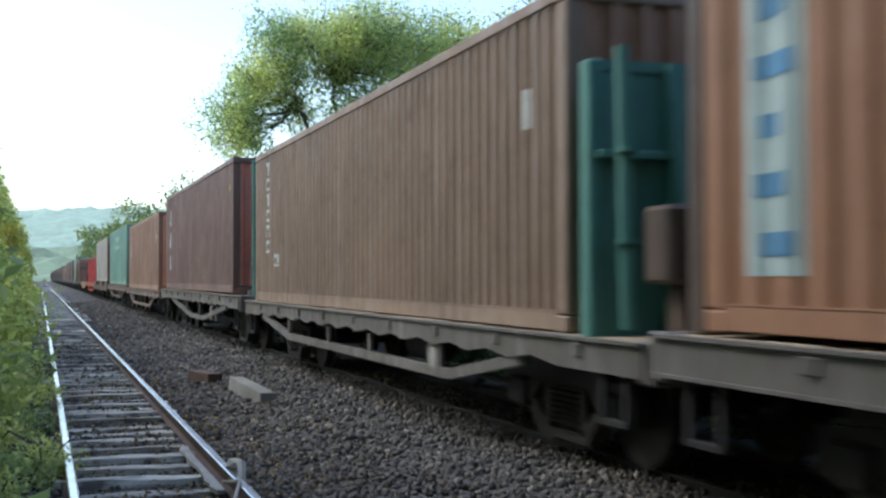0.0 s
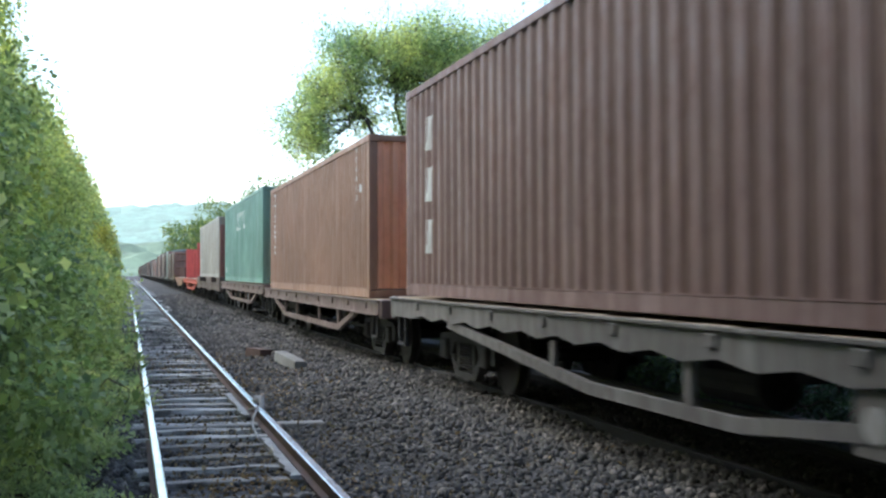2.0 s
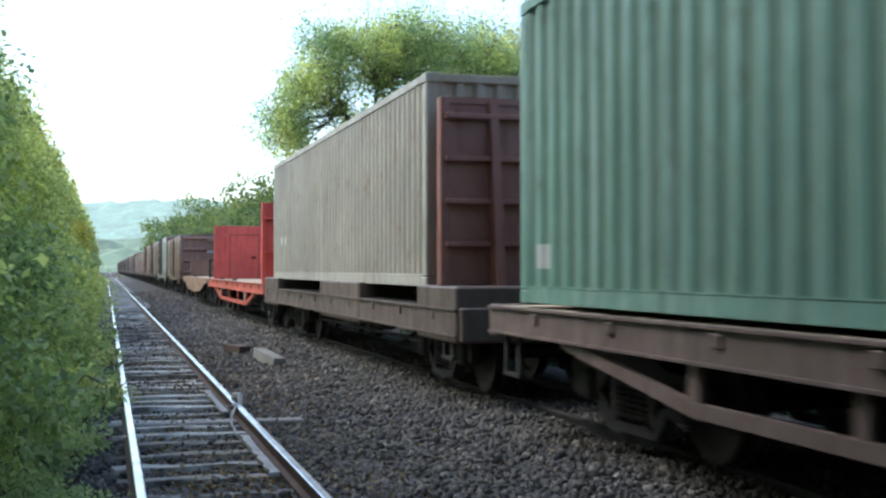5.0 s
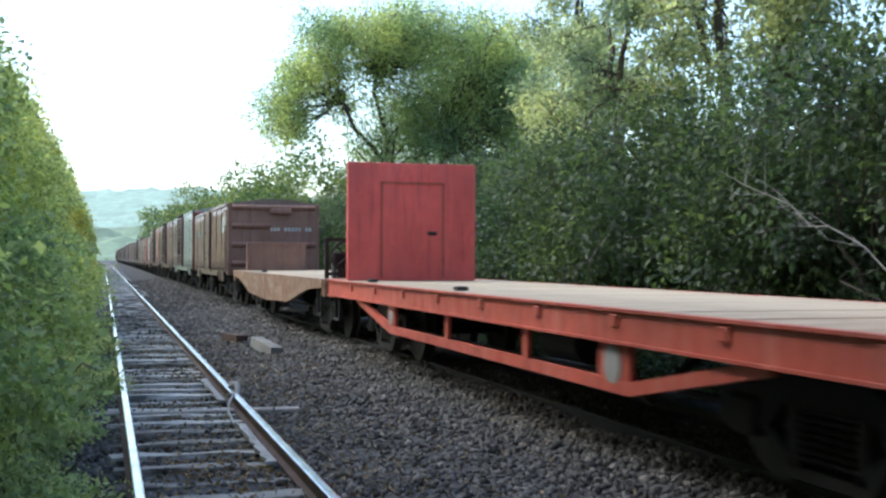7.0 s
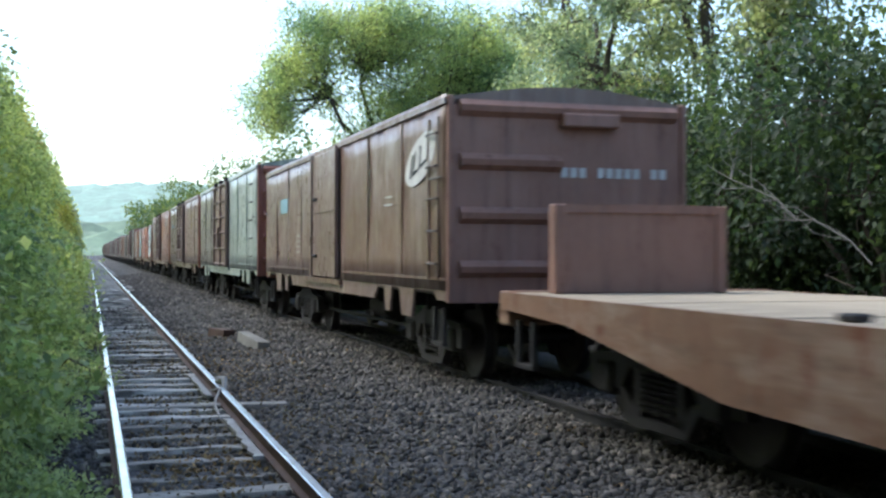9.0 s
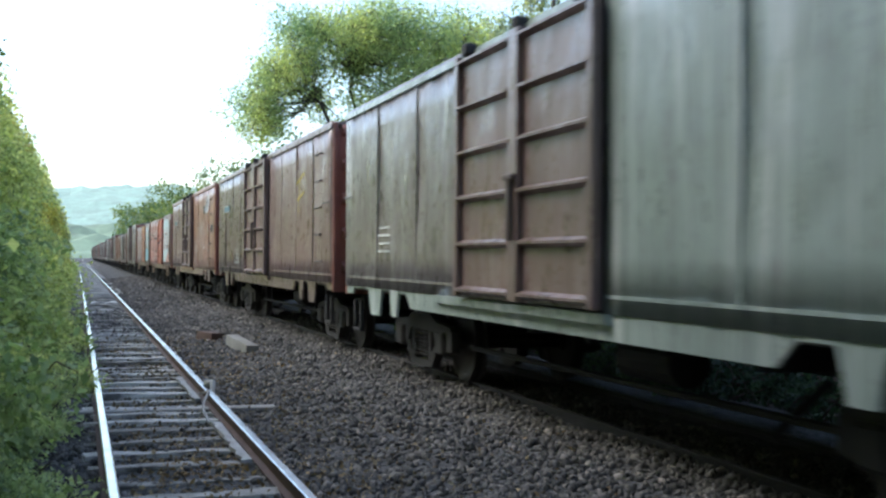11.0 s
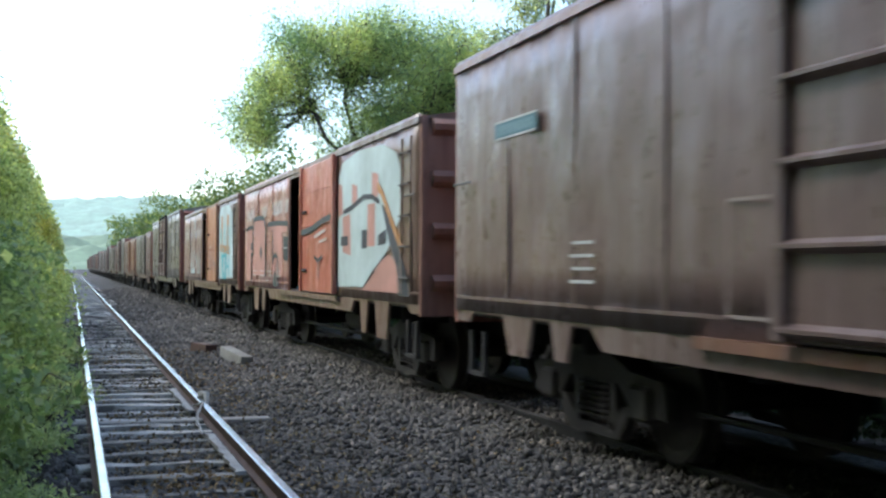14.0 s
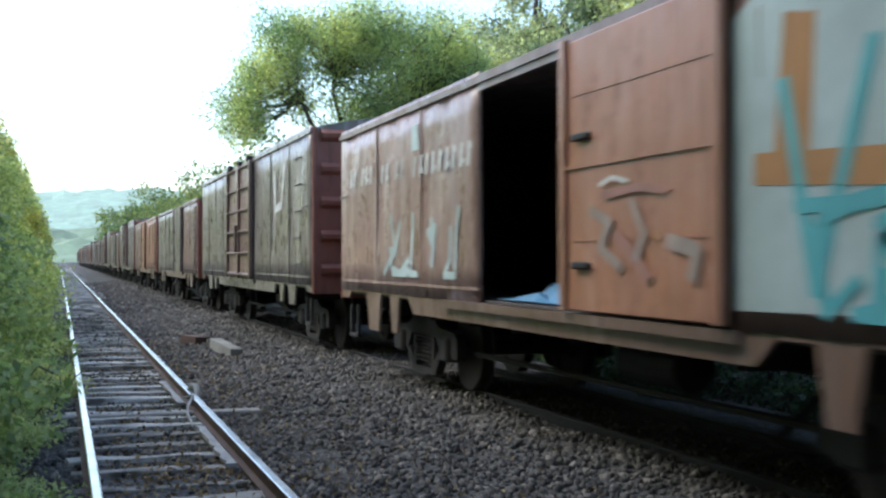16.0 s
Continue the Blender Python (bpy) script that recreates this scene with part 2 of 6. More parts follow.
M["old_wood"] = plain("grey old timber", (0.22, 0.21, 0.185), 0.85, 0, 0.5, 5, 0.6)
M["twig"] = plain("grey dead twigs", (0.2, 0.19, 0.17), 0.85, 0, 0.3, 9, 0.3)
M["litter"] = foliage("dry leaves", [(0.09, 0.06, 0.035), (0.19, 0.13, 0.075), (0.34, 0.26, 0.17)], 0.8, 0.1)
M["concrete"] = plain("pale concrete", (0.36, 0.35, 0.33), 0.8, 0, 0.2, 20, 0.3)
M["leaf_hedge"] = foliage("hedge leaves", [(0.18, 0.225, 0.1), (0.32, 0.385, 0.17), (0.45, 0.51, 0.25), (0.64, 0.67, 0.42)], 0.4, 0.58)
M["leaf_olive"] = foliage("olive hedge leaves", [(0.2, 0.21, 0.07), (0.34, 0.34, 0.11), (0.46, 0.43, 0.15), (0.56, 0.5, 0.22)], 0.5, 0.55)
M["leaf_tree"] = foliage("tree leaves", [(0.21, 0.28, 0.2), (0.34, 0.41, 0.27), (0.5, 0.54, 0.35)], 0.45, 0.7)
M["leaf_dark"] = foliage("deep green leaves", [(0.032, 0.055, 0.036), (0.058, 0.092, 0.055), (0.1, 0.14, 0.08)])
M["leaf_slim"] = foliage("grey green tree leaves", [(0.17, 0.215, 0.165), (0.3, 0.345, 0.265), (0.46, 0.49, 0.38)], 0.5, 0.62)
M["leaf_weed"] = foliage("fresh weed leaves", [(0.22, 0.28, 0.16), (0.38, 0.45, 0.26), (0.57, 0.62, 0.42)], 0.4, 0.55)
M["leaf_far"] = foliage("far leaves", [(0.08, 0.13, 0.07), (0.13, 0.18, 0.085), (0.2, 0.23, 0.11)])


def ground_material():
    m, nt, b = mat("gravel and earth", 0.95)
    g = coords(nt, (1, 1, 1), True)
    vor = node(nt, "ShaderNodeTexVoronoi", Scale=22.0, Randomness=1.0)
    nt.links.new(g.outputs["Vector"], vor.inputs["Vector"])
    n = noise_at(nt, g, 0.8, 5, 0.65)
    n2 = noise_at(nt, g, 45, 3, 0.6)
    grit = mix(nt, 1.0, ramp(nt, vor.outputs["Color"], [(0.1, (0.028, 0.027, 0.026)), (0.9, (0.1, 0.096, 0.094))]).outputs["Color"], ramp(nt, n.outputs["Fac"], [(0.3, (0.75, 0.72, 0.7)), (0.7, (1.1, 1.08, 1.05))]).outputs["Color"], "MULTIPLY")
    sep = nt.nodes.new("ShaderNodeSeparateXYZ")
    nt.links.new(g.outputs["Vector"], sep.inputs["Vector"])
    wob = nt.nodes.new("ShaderNodeMath")
    wob.operation = "MULTIPLY_ADD"
    wob.inputs[1].default_value = 0.9
    nt.links.new(n.outputs["Fac"], wob.inputs[0])
    nt.links.new(sep.outputs["X"], wob.inputs[2])
    left = nt.nodes.new("ShaderNodeMapRange")
    left.inputs["From Min"].default_value, left.inputs["From Max"].default_value = 0.35, 0.0
    nt.links.new(wob.outputs[0], left.inputs["Value"])
    right = nt.nodes.new("ShaderNodeMapRange")
    right.inputs["From Min"].default_value, right.inputs["From Max"].default_value = 7.2, 8.2
    nt.links.new(wob.outputs[0], right.inputs["Value"])
    both = nt.nodes.new("ShaderNodeMath")
    both.operation, both.use_clamp = "ADD", True
    nt.links.new(left.outputs[0], both.inputs[0])
    nt.links.new(right.outputs[0], both.inputs[1])
    soil = mix(nt, n2.outputs["Fac"], (0.035, 0.032, 0.022), (0.06, 0.085, 0.03))
    nt.links.new(mix(nt, both.outputs[0], grit, soil), b.inputs["Base Color"])
    bump(nt, b, vor.outputs["Distance"], 0.9, 0.03)
    return m


M["ground"] = ground_material()


# ---- helpers of this scene ----
def link_mesh(name, bm, material, parent=None, label="", loc=None, smooth=False):
    me = bpy.data.meshes.new(name)
    bmesh.ops.recalc_face_normals(bm, faces=bm.faces)
    bm.to_mesh(me)
    bm.free()
    if smooth:
        me.polygons.foreach_set("use_smooth", [True] * len(me.polygons))
    me.materials.append(material)
    ob = new(name, me)
    if parent:
        ob.parent = parent
    if loc:
        ob.location = loc
    if label:
        tagged(ob, label)
    return ob


def part(name, bm, material, parent, label="", loc=None, smooth=False):
    """One mesh object under a thing or a part."""
    return link_mesh(name, bm, material, parent, label, loc, smooth)


def again(ob, loc, parent=None, turn=0.0):
    """Another object on the same mesh under the same thing."""
    o = ob.copy()
    scene.collection.objects.link(o)
    o.parent = parent or ob.parent
    o.location = loc
    o.rotation_euler = (0, 0, turn)
    return o


def mesh_of(name, verts, faces, material):
    me = bpy.data.meshes.new(name)
    verts, faces = np.asarray(verts, np.float32), np.asarray(faces, np.int32)
    nv, nf, k = len(verts), len(faces), faces.shape[1]
    me.vertices.add(nv)
    me.vertices.foreach_set("co", verts.ravel())
    me.loops.add(nf * k)
    me.loops.foreach_set("vertex_index", faces.ravel())
    me.polygons.add(nf)
    me.polygons.foreach_set("loop_start", np.arange(0, nf * k, k, dtype=np.int32))
    me.update(calc_edges=True)
    me.materials.append(material)
    return me


def box(bm, x0, x1, y0, y1, z0, z1, bevel=0.0):
    r = bmesh.ops.create_cube(bm, size=1)
    for v in r["verts"]:
        v.co = Vector(((x0 + x1) / 2 + v.co.x * (x1 - x0), (y0 + y1) / 2 + v.co.y * (y1 - y0), (z0 + z1) / 2 + v.co.z * (z1 - z0)))
    if bevel:
        es = {e for v in r["verts"] for e in v.link_edges}
        bmesh.ops.bevel(bm, geom=list(es), offset=bevel, segments=1, affect="EDGES")
    return bm


def prism(bm, pts, x0, x1):
    """An outline in y, z pushed through from x0 to x1."""
    a = [bm.verts.new((x0, y, z)) for y, z in pts]
    b = [bm.verts.new((x1, y, z)) for y, z in pts]
    bm.faces.new(a)
    bm.faces.new(b[::-1])
    for i in range(len(pts)):
        j = (i + 1) % len(pts)
        bm.faces.new((a[j], a[i], b[i], b[j]))
    return bm


def bar(bm, p, q, w, h=None, n=4):
    """A straight bar from p to q, w wide; n sides."""
    p, q = Vector(p), Vector(q)
    d = (q - p).normalized()
    side = d.cross(Vector((0, 0, 1)) if abs(d.z) < 0.9 else Vector((1, 0, 0))).normalized()
    up = side.cross(d)
    h = h or w
    rings = []
    for c in (p, q):
        rings.append([bm.verts.new(c + side * (math.cos(a) * w * 0.7071) + up * (math.sin(a) * h * 0.7071)) for a in [math.pi / n + 2 * math.pi * i / n for i in range(n)]])
    for i in range(n):
        bm.faces.new((rings[0][i], rings[0][(i + 1) % n], rings[1][(i + 1) % n], rings[1][i]))
    bm.faces.new(rings[0][::-1])
    bm.faces.new(rings[1])
    return bm


def lathe(bm, profile, n=24):
    """Profile of (x, radius) turned round the x axis."""
    rings = [[bm.verts.new((x, r * math.cos(2 * math.pi * i / n), r * math.sin(2 * math.pi * i / n))) for i in range(n)] for x, r in profile]
    for a, b in zip(rings, rings[1:]):
        for i in range(n):
            bm.faces.new((a[i], a[(i + 1) % n], b[(i + 1) % n], b[i]))
    bm.faces.new(rings[0][::-1])
    bm.faces.new(rings[-1])
    return bm


def part_split(name, bm, material, parent, label="", most=40):
    """Each loose piece of bm as a part of its own; past a number of them one part of kind stuff."""
    seen, groups = set(), []
    for v in bm.verts:
        if v in seen:
            continue
        seen.add(v)
        stack, group = [v], []
        while stack:
            a = stack.pop()
            group.append(a)
            for e in a.link_edges:
                o = e.other_vert(a)
                if o not in seen:
                    seen.add(o)
                    stack.append(o)
        groups.append(group)
    if len(groups) > most:
        ob = part(name, bm, material, parent, label)
        ob["kind"] = "stuff"
        return
    for group in groups:
        piece, at = B(), {}
        for v in group:
            at[v] = piece.verts.new(v.co)
        for f in {f for v in group for f in v.link_faces}:
            piece.faces.new([at[v] for v in f.verts])
        part(name, piece, material, parent, label)
    bm.free()


def thing(name, label, category, group=""):
    ob = new(name)
    ob.empty_display_size = 0.2
    return tagged(ob, label, category, group)


def B():
    return bmesh.new()


# ---- the ground and the tracks ----
def leaves(rng, centres, radii, count, size, flat=0.6, shell=0.5, stretch=1.0):
    """Folded leaves scattered through clumps; returns vertices and triangles."""
    centres, radii = np.asarray(centres, float), np.asarray(radii, float)
    wgt = radii ** 2
    k = rng.choice(len(centres), count, p=wgt / wgt.sum())
    d = rng.normal(size=(count, 3))
    d /= np.linalg.norm(d, axis=1)[:, None]
    r = radii[k] * (shell + (1 - shell) * rng.random(count)) * rng.uniform(0.75, 1.18, count)
    p = centres[k] + d * r[:, None] * np.array([1, 1, flat])
    axis = d * 0.6 + rng.normal(size=(count, 3)) * 0.7 + np.array([0, 0, -0.25])
    axis /= np.linalg.norm(axis, axis=1)[:, None]
    up = rng.normal(size=(count, 3)) * 0.6 + np.array([0, 0, 1.0]) + d * 0.5
    side = np.cross(axis, up)
    side /= np.linalg.norm(side, axis=1)[:, None] + 1e-9
    nrm = np.cross(side, axis)
    s = size * rng.uniform(0.6, 1.35, count)[:, None]
    tip = p + axis * s * stretch
    mid = p + axis * s * 0.45 * stretch
    a = mid + side * s * 0.3 + nrm * s * 0.12
    b = mid - side * s * 0.3 + nrm * s * 0.12
    verts = np.stack([p, a, tip, b], 1).reshape(-1, 3)
    base = 4 * np.arange(count)[:, None]
    faces = np.concatenate([base + [[0, 1, 2]], base + [[0, 2, 3]]], 1).reshape(-1, 3)
    return verts, faces


def axis_steps(pairs):
    out = []
    for a, b, step in pairs:
        out += list(np.arange(a, b, step))
    return out + [pairs[-1][1]]


def shoulder(x):
    """Ballast heaped up towards and under the train's track."""
    if x < 1.6 or x > 7.0:
        return 0.0
    if x < 2.75:
        return 0.1 * math.sin((x - 1.6) / 2.3 * math.pi)
    if x < 5.9:
        return 0.1 + 0.025 * min(1.0, (x - 2.75) / 0.8)
    return 0.125 * (7.0 - x) / 1.1


def ground_z(x, y):
    """Height of the ground; the bed of the near track is filled up to the sleeper tops."""
    rough = 0.05 * noise.noise((x * 0.7, y * 0.5, 0)) + 0.03 * noise.noise((x * 2.1, y * 1.7, 4))
    bed = min(max(min(x + 0.5, 1.9 - x) / 0.3, 0.0), 1.0)
    return -0.2 + 0.042 * bed + rough * (1 - 0.6 * bed) + shoulder(x)


def ground():
    xs = axis_steps([(-3000, -40, 370), (-40, -4, 4), (-4, -0.8, 0.4), (-0.8, 2.4, 0.2), (2.4, 9, 0.4), (9, 40, 3), (40, 3000, 370)])
    ys = axis_steps([(-600, -10, 59), (-10, 40, 0.5), (40, 140, 5), (140, 4000, 193)])
    bm = B()
    rows = []
    for y in ys:
        row = []
        for x in xs:
            z = ground_z(x, y)
            if x < -0.4:
                z += 0.1 * min(3, -0.4 - x)
            if x > 7.5:
                z += 0.12 * min(8, x - 7.5)
            row.append(bm.verts.new((x, y, z)))
        rows.append(row)
    for a, b in zip(rows, rows[1:]):
        for i in range(len(xs) - 1):
            bm.faces.new((a[i], a[i + 1], b[i + 1], b[i]))
    ob = link_mesh("ground", bm, M["ground"], smooth=True)
    return tagged(ob, "dark grey gravel and earth under the two tracks", "ground", kind="structure")


def rail(x, parent, bright=True):
    # foot, web and head, with the worn top as its own part
    prof = [(-0.055, -0.125), (0.055, -0.125), (0.055, -0.112), (0.012, -0.1), (0.012, -0.035), (0.031, -0.028), (0.031, -0.006), (-0.031, -0.006), (-0.031, -0.028), (-0.012, -0.035), (-0.012, -0.1), (-0.055, -0.112)]
    bm = B()
    y0, y1 = -40, 620
    a = [bm.verts.new((x + px, y0, pz)) for px, pz in prof]
    b = [bm.verts.new((x + px, y1, pz)) for px, pz in prof]
    for i in range(len(prof)):
        j = (i + 1) % len(prof)
        bm.faces.new((a[i], a[j], b[j], b[i]))
    # rails under the train get near-black iron, the train's shade as colour
    r = part("rail", bm, M["rail_side"] if bright else M["under"], parent, "steel rail, rusty, or dark with painted-in shade")
    bm = B()
    pr = [(-0.031, -0.006), (0.031, -0.006), (0.031, -0.003), (0.022, 0.0), (-0.022, 0.0), (-0.031, -0.003)]
    a = [bm.verts.new((x + px, y0, pz)) for px, pz in pr]
    b = [bm.verts.new((x + px, y1, pz)) for px, pz in pr]
    for i in range(len(pr)):
        j = (i + 1) % len(pr)
        bm.faces.new((a[i], a[j], b[j], b[i]))
    part("running_surface", bm, M["rail_head"] if bright else M["iron"], r, "polished bright rail top" if bright else "dark rail top with the shade in its colour")
    return r


def sleeper_mesh(seed):
    rnd = random.Random(seed)
    bm = B()
    box(bm, -0.64, 0.64, -0.07, 0.07, -0.15, 0)
    bmesh.ops.subdivide_edges(bm, edges=[e for e in bm.edges if abs(e.verts[0].co.x - e.verts[1].co.x) > 1], cuts=5)
    for v in bm.verts:
        v.co += Vector((rnd.uniform(-0.03, 0.03) if abs(v.co.x) > 0.6 else 0, rnd.uniform(-0.012, 0.012), rnd.uniform(-0.012, 0.006)))
    me = bpy.data.meshes.new("sleeper")
    bm.to_mesh(me)
    bm.free()
    me.materials.append(M["sleeper"])
    return me


def railway_track(xm, name_label, seed, near_sleepers):
    tr = thing("railway_track", name_label, "railway track")
    tr["kind"] = "structure"
    for x in (xm - 0.53, xm + 0.53):
        rail(x, tr, near_sleepers)
    rnd = random.Random(seed)
    kinds = [sleeper_mesh(seed + i) for i in range(5)]
    y = -2.0
    far = B()
    while y < 200:
        y += 0.53 + rnd.uniform(-0.07, 0.07)
        if near_sleepers and abs(y - 11.3) < 0.24:
            continue
        dx, dz, tilt = rnd.uniform(-0.07, 0.07), rnd.choice((-0.108, -0.113, -0.118, -0.125, -0.135)) - (0.0 if near_sleepers else 0.06), rnd.uniform(-0.03, 0.03)
        if near_sleepers and y < 45:
            ob = new("sleeper", kinds[rnd.randrange(5)])
            ob.parent = tr
            ob.matrix_basis = pose(xm + dx, y, dz, 0, rnd.uniform(-0.7, 0.7), math.degrees(tilt))
        elif near_sleepers or y < 60:
            box(far, xm - 0.95 + dx, xm + 0.95 + dx, y - 0.1, y + 0.1, dz - 0.15, dz)
    ob = part("sleepers", far, M["sleeper"], tr, "far timber sleepers")
    ob["kind"] = "stuff"
    return tr


def ballast():
    """Loose stones round the sleepers and between the tracks."""
    rng = np.random.default_rng(5)
    phi = (1 + 5 ** 0.5) / 2
    ico = np.array([(-1, phi, 0), (1, phi, 0), (-1, -phi, 0), (1, -phi, 0), (0, -1, phi), (0, 1, phi), (0, -1, -phi), (0, 1, -phi), (phi, 0, -1), (phi, 0, 1), (-phi, 0, -1), (-phi, 0, 1)]) / 1.9
    tri = np.array([(0, 11, 5), (0, 5, 1), (0, 1, 7), (0, 7, 10), (0, 10, 11), (1, 5, 9), (5, 11, 4), (11, 10, 2), (10, 7, 6), (7, 1, 8), (3, 9, 4), (3, 4, 2), (3, 2, 6), (3, 6, 8), (3, 8, 9), (4, 9, 5), (2, 4, 11), (6, 2, 10), (8, 6, 7), (9, 8, 1)])
    n = 36000
    y = 5 + 27 * rng.random(n) ** 1.7
    x = -0.25 + rng.random(n) * 5.2
    keep = rng.random(n) < np.where((x > 0.25) & (x < 1.2), 0.3, 1.0)
    x, y = x[keep], y[keep]
    more = 7000
    x = np.concatenate([x, 1.3 + rng.random(more) * 3.4])
    y = np.concatenate([y, 27 + 50 * rng.random(more) ** 1.3])
    n = len(x)
    size = 0.011 + 0.017 * rng.random(n) ** 1.7 + 0.0006 * y
    z = np.array([ground_z(a, b) for a, b in zip(x, y)])
    jit = rng.normal(1, 0.34, (n, 12, 1)).clip(0.35, 1.8)
    sc = size[:, None, None] * rng.uniform(0.6, 1.3, (n, 1, 3))
    ang = rng.random(n) * 6.28
    v = ico[None] * jit * sc
    c, s = np.cos(ang)[:, None], np.sin(ang)[:, None]
    vx, vy = v[..., 0] * c - v[..., 1] * s, v[..., 0] * s + v[..., 1] * c
    verts = np.stack([vx + x[:, None], vy + y[:, None], v[..., 2] + z[:, None] + 0.006], -1).reshape(-1, 3)
    faces = (tri[None] + 12 * np.arange(n)[:, None, None]).reshape(-1, 3)
    ob = new("ballast", mesh_of("ballast", verts, faces, M["stone"]))
    return tagged(ob, "loose dark grey crushed stone ballast along the tracks", "gravel", kind="stuff")


def litter():
    rng = np.random.default_rng(77)
    n = 6500
    x = 1.25 + np.abs(rng.normal(0, 0.75, n))
    y = 5.5 + 16 * rng.random(n) ** 1.4
    near_left = rng.random(n) < 0.6
    x = np.where(near_left, 0.3 + 0.85 * rng.random(n), x)
    cs = np.stack([x, y, np.array([ground_z(a, b) + 0.025 for a, b in zip(x, y)])], 1)
    v, f = leaves(rng, cs, np.full(n, 0.02), n, 0.042, 0.3, 0.2)
    return tagged(new("leaf_litter", mesh_of("leaf_litter", v, f, M["litter"])), "dry tan leaves scattered over the gravel", "leaves", kind="stuff")


ground()
railway_track(0.735, "worn narrow gauge track with bright rail tops and grey sleepers", 3, True)
railway_track(XC, "second track under the goods train, its rails darkened for shade", 9, False)
ballast()
litter()


# ---- the train ----
MOVING = []         # (thing, metres ahead of the camera at the start, height)
WHEELSETS = []      # (wheelset, metres from its bogie's middle)
CACHE = {}


def cached(key, build, material, smooth=False):
    if key not in CACHE:
        bm = build(B())
        me = bpy.data.meshes.new(key)
        bmesh.ops.recalc_face_normals(bm, faces=bm.faces)
        bm.to_mesh(me)
        bm.free()
        if smooth:
            me.polygons.foreach_set("use_smooth", [True] * len(me.polygons))
        me.materials.append(material)
        CACHE[key] = me
    return CACHE[key]


def under(name, me, parent, loc=(0, 0, 0), turn=(0, 0, 0)):
    ob = new(name, me)
    ob.parent, ob.location, ob.rotation_euler = parent, loc, turn
    return ob


def wheelset_mesh(bm):
    w = [(-0.07, 0.10), (-0.06, 0.34), (-0.065, 0.37), (-0.065, 0.425), (0.0, 0.42), (0.035, 0.415), (0.06, 0.45), (0.068, 0.44), (0.06, 0.36), (0.03, 0.33), (0.02, 0.12), (0.06, 0.10)]
    for s in (-1, 1):
        lathe(bm, [(s * (0.56 - x), r) for x, r in w], 28)
    lathe(bm, [(-0.86, 0.06), (-0.6, 0.075), (0.6, 0.075), (0.86, 0.06)], 12)
    return bm


def side_frame_mesh(bm):
    prism(bm, [(-1.12, 0.12), (-1.05, 0.17), (-0.6, 0.2), (-0.3, 0.3), (0.3, 0.3), (0.6, 0.2), (1.05, 0.17), (1.12, 0.12), (1.12, -0.09), (0.6, -0.07), (0.42, 0.1), (-0.42, 0.1), (-0.6, -0.07), (-1.12, -0.09)], -0.05, 0.05)
    prism(bm, [(-0.62, -0.06), (-0.5, -0.06), (-0.28, -0.24), (0.28, -0.24), (0.5, -0.06), (0.62, -0.06), (0.4, -0.31), (-0.4, -0.31)], -0.05, 0.05)
    for y in (-0.8, 0.8):
        box(bm, -0.1, 0.08, y - 0.14, y + 0.14, -0.13, 0.12, 0.03)
    for y in (-0.33, 0.3):
        box(bm, -0.05, 0.05, y - 0.05, y + 0.05, -0.25, 0.12)
    return bm


def spring_mesh(bm):
    prof = []
    for k in range(7):
        prof += [(-0.22 + 0.045 * k, 0.05), (-0.205 + 0.045 * k, 0.075), (-0.19 + 0.045 * k, 0.075)]
    lathe(bm, prof, 10)
    for v in bm.verts:
        v.co = Vector((v.co.y, v.co.z, v.co.x))
    return bm


def bolster_mesh(bm):
    box(bm, -0.78, 0.78, -0.2, 0.2, 0.1, 0.34, 0.04)
    for s in (-1, 1):
        box(bm, s * 0.3 - 0.05, s * 0.3 + 0.05, -0.75, 0.75, -0.05, 0.06)
    lathe_c = bmesh.ops.create_cone(bm, cap_ends=True, segments=16, radius1=0.24, radius2=0.22, depth=0.1)
    for v in lathe_c["verts"]:
        v.co.z += 0.38
    return bm


def bogie(parent, y):
    b = under("bogie", cached("bogie", bolster_mesh, M["under"]), parent, (0, y, 0.42))
    for x in (-0.82, 0.82):
        f = under("side_frame", cached("side_frame", side_frame_mesh, M["iron"]), b, (x, 0, 0), (0, 0, 0 if x < 0 else math.pi))
        for k in (-0.17, 0.0, 0.17):
            under("spring", cached("spring", spring_mesh, M["iron"]), b, (x, k, 0.02))
    for k in (-0.8, 0.8):
        w = under("wheelset", cached("wheelset", wheelset_mesh, M["tread"]), b, (0, k, 0))
        WHEELSETS.append((w, k))
    return b


def stirrup_mesh(bm):
    for y in (-0.16, 0.16):
        box(bm, -0.02, 0.02, y - 0.025, y + 0.025, -0.36, 0)
    box(bm, -0.03, 0.03, -0.185, 0.185, -0.385, -0.35)
    return bm


def coupler_mesh(bm):
    box(bm, -0.09, 0.09, -0.42, 0.1, -0.1, 0.09, 0.02)
    box(bm, -0.15, 0.13, -0.62, -0.4, -0.14, 0.13, 0.05)
    box(bm, -0.17, -0.05, -0.74, -0.58, -0.12, 0.11, 0.03)
    return bm


def hose_mesh(bm):
    pts = [(0.28, 0, 0), (0.29, -0.15, -0.14), (0.27, -0.35, -0.26), (0.22, -0.5, -0.24)]
    for a, b in zip(pts, pts[1:]):
        bar(bm, a, b, 0.045, n=6)
    return bm


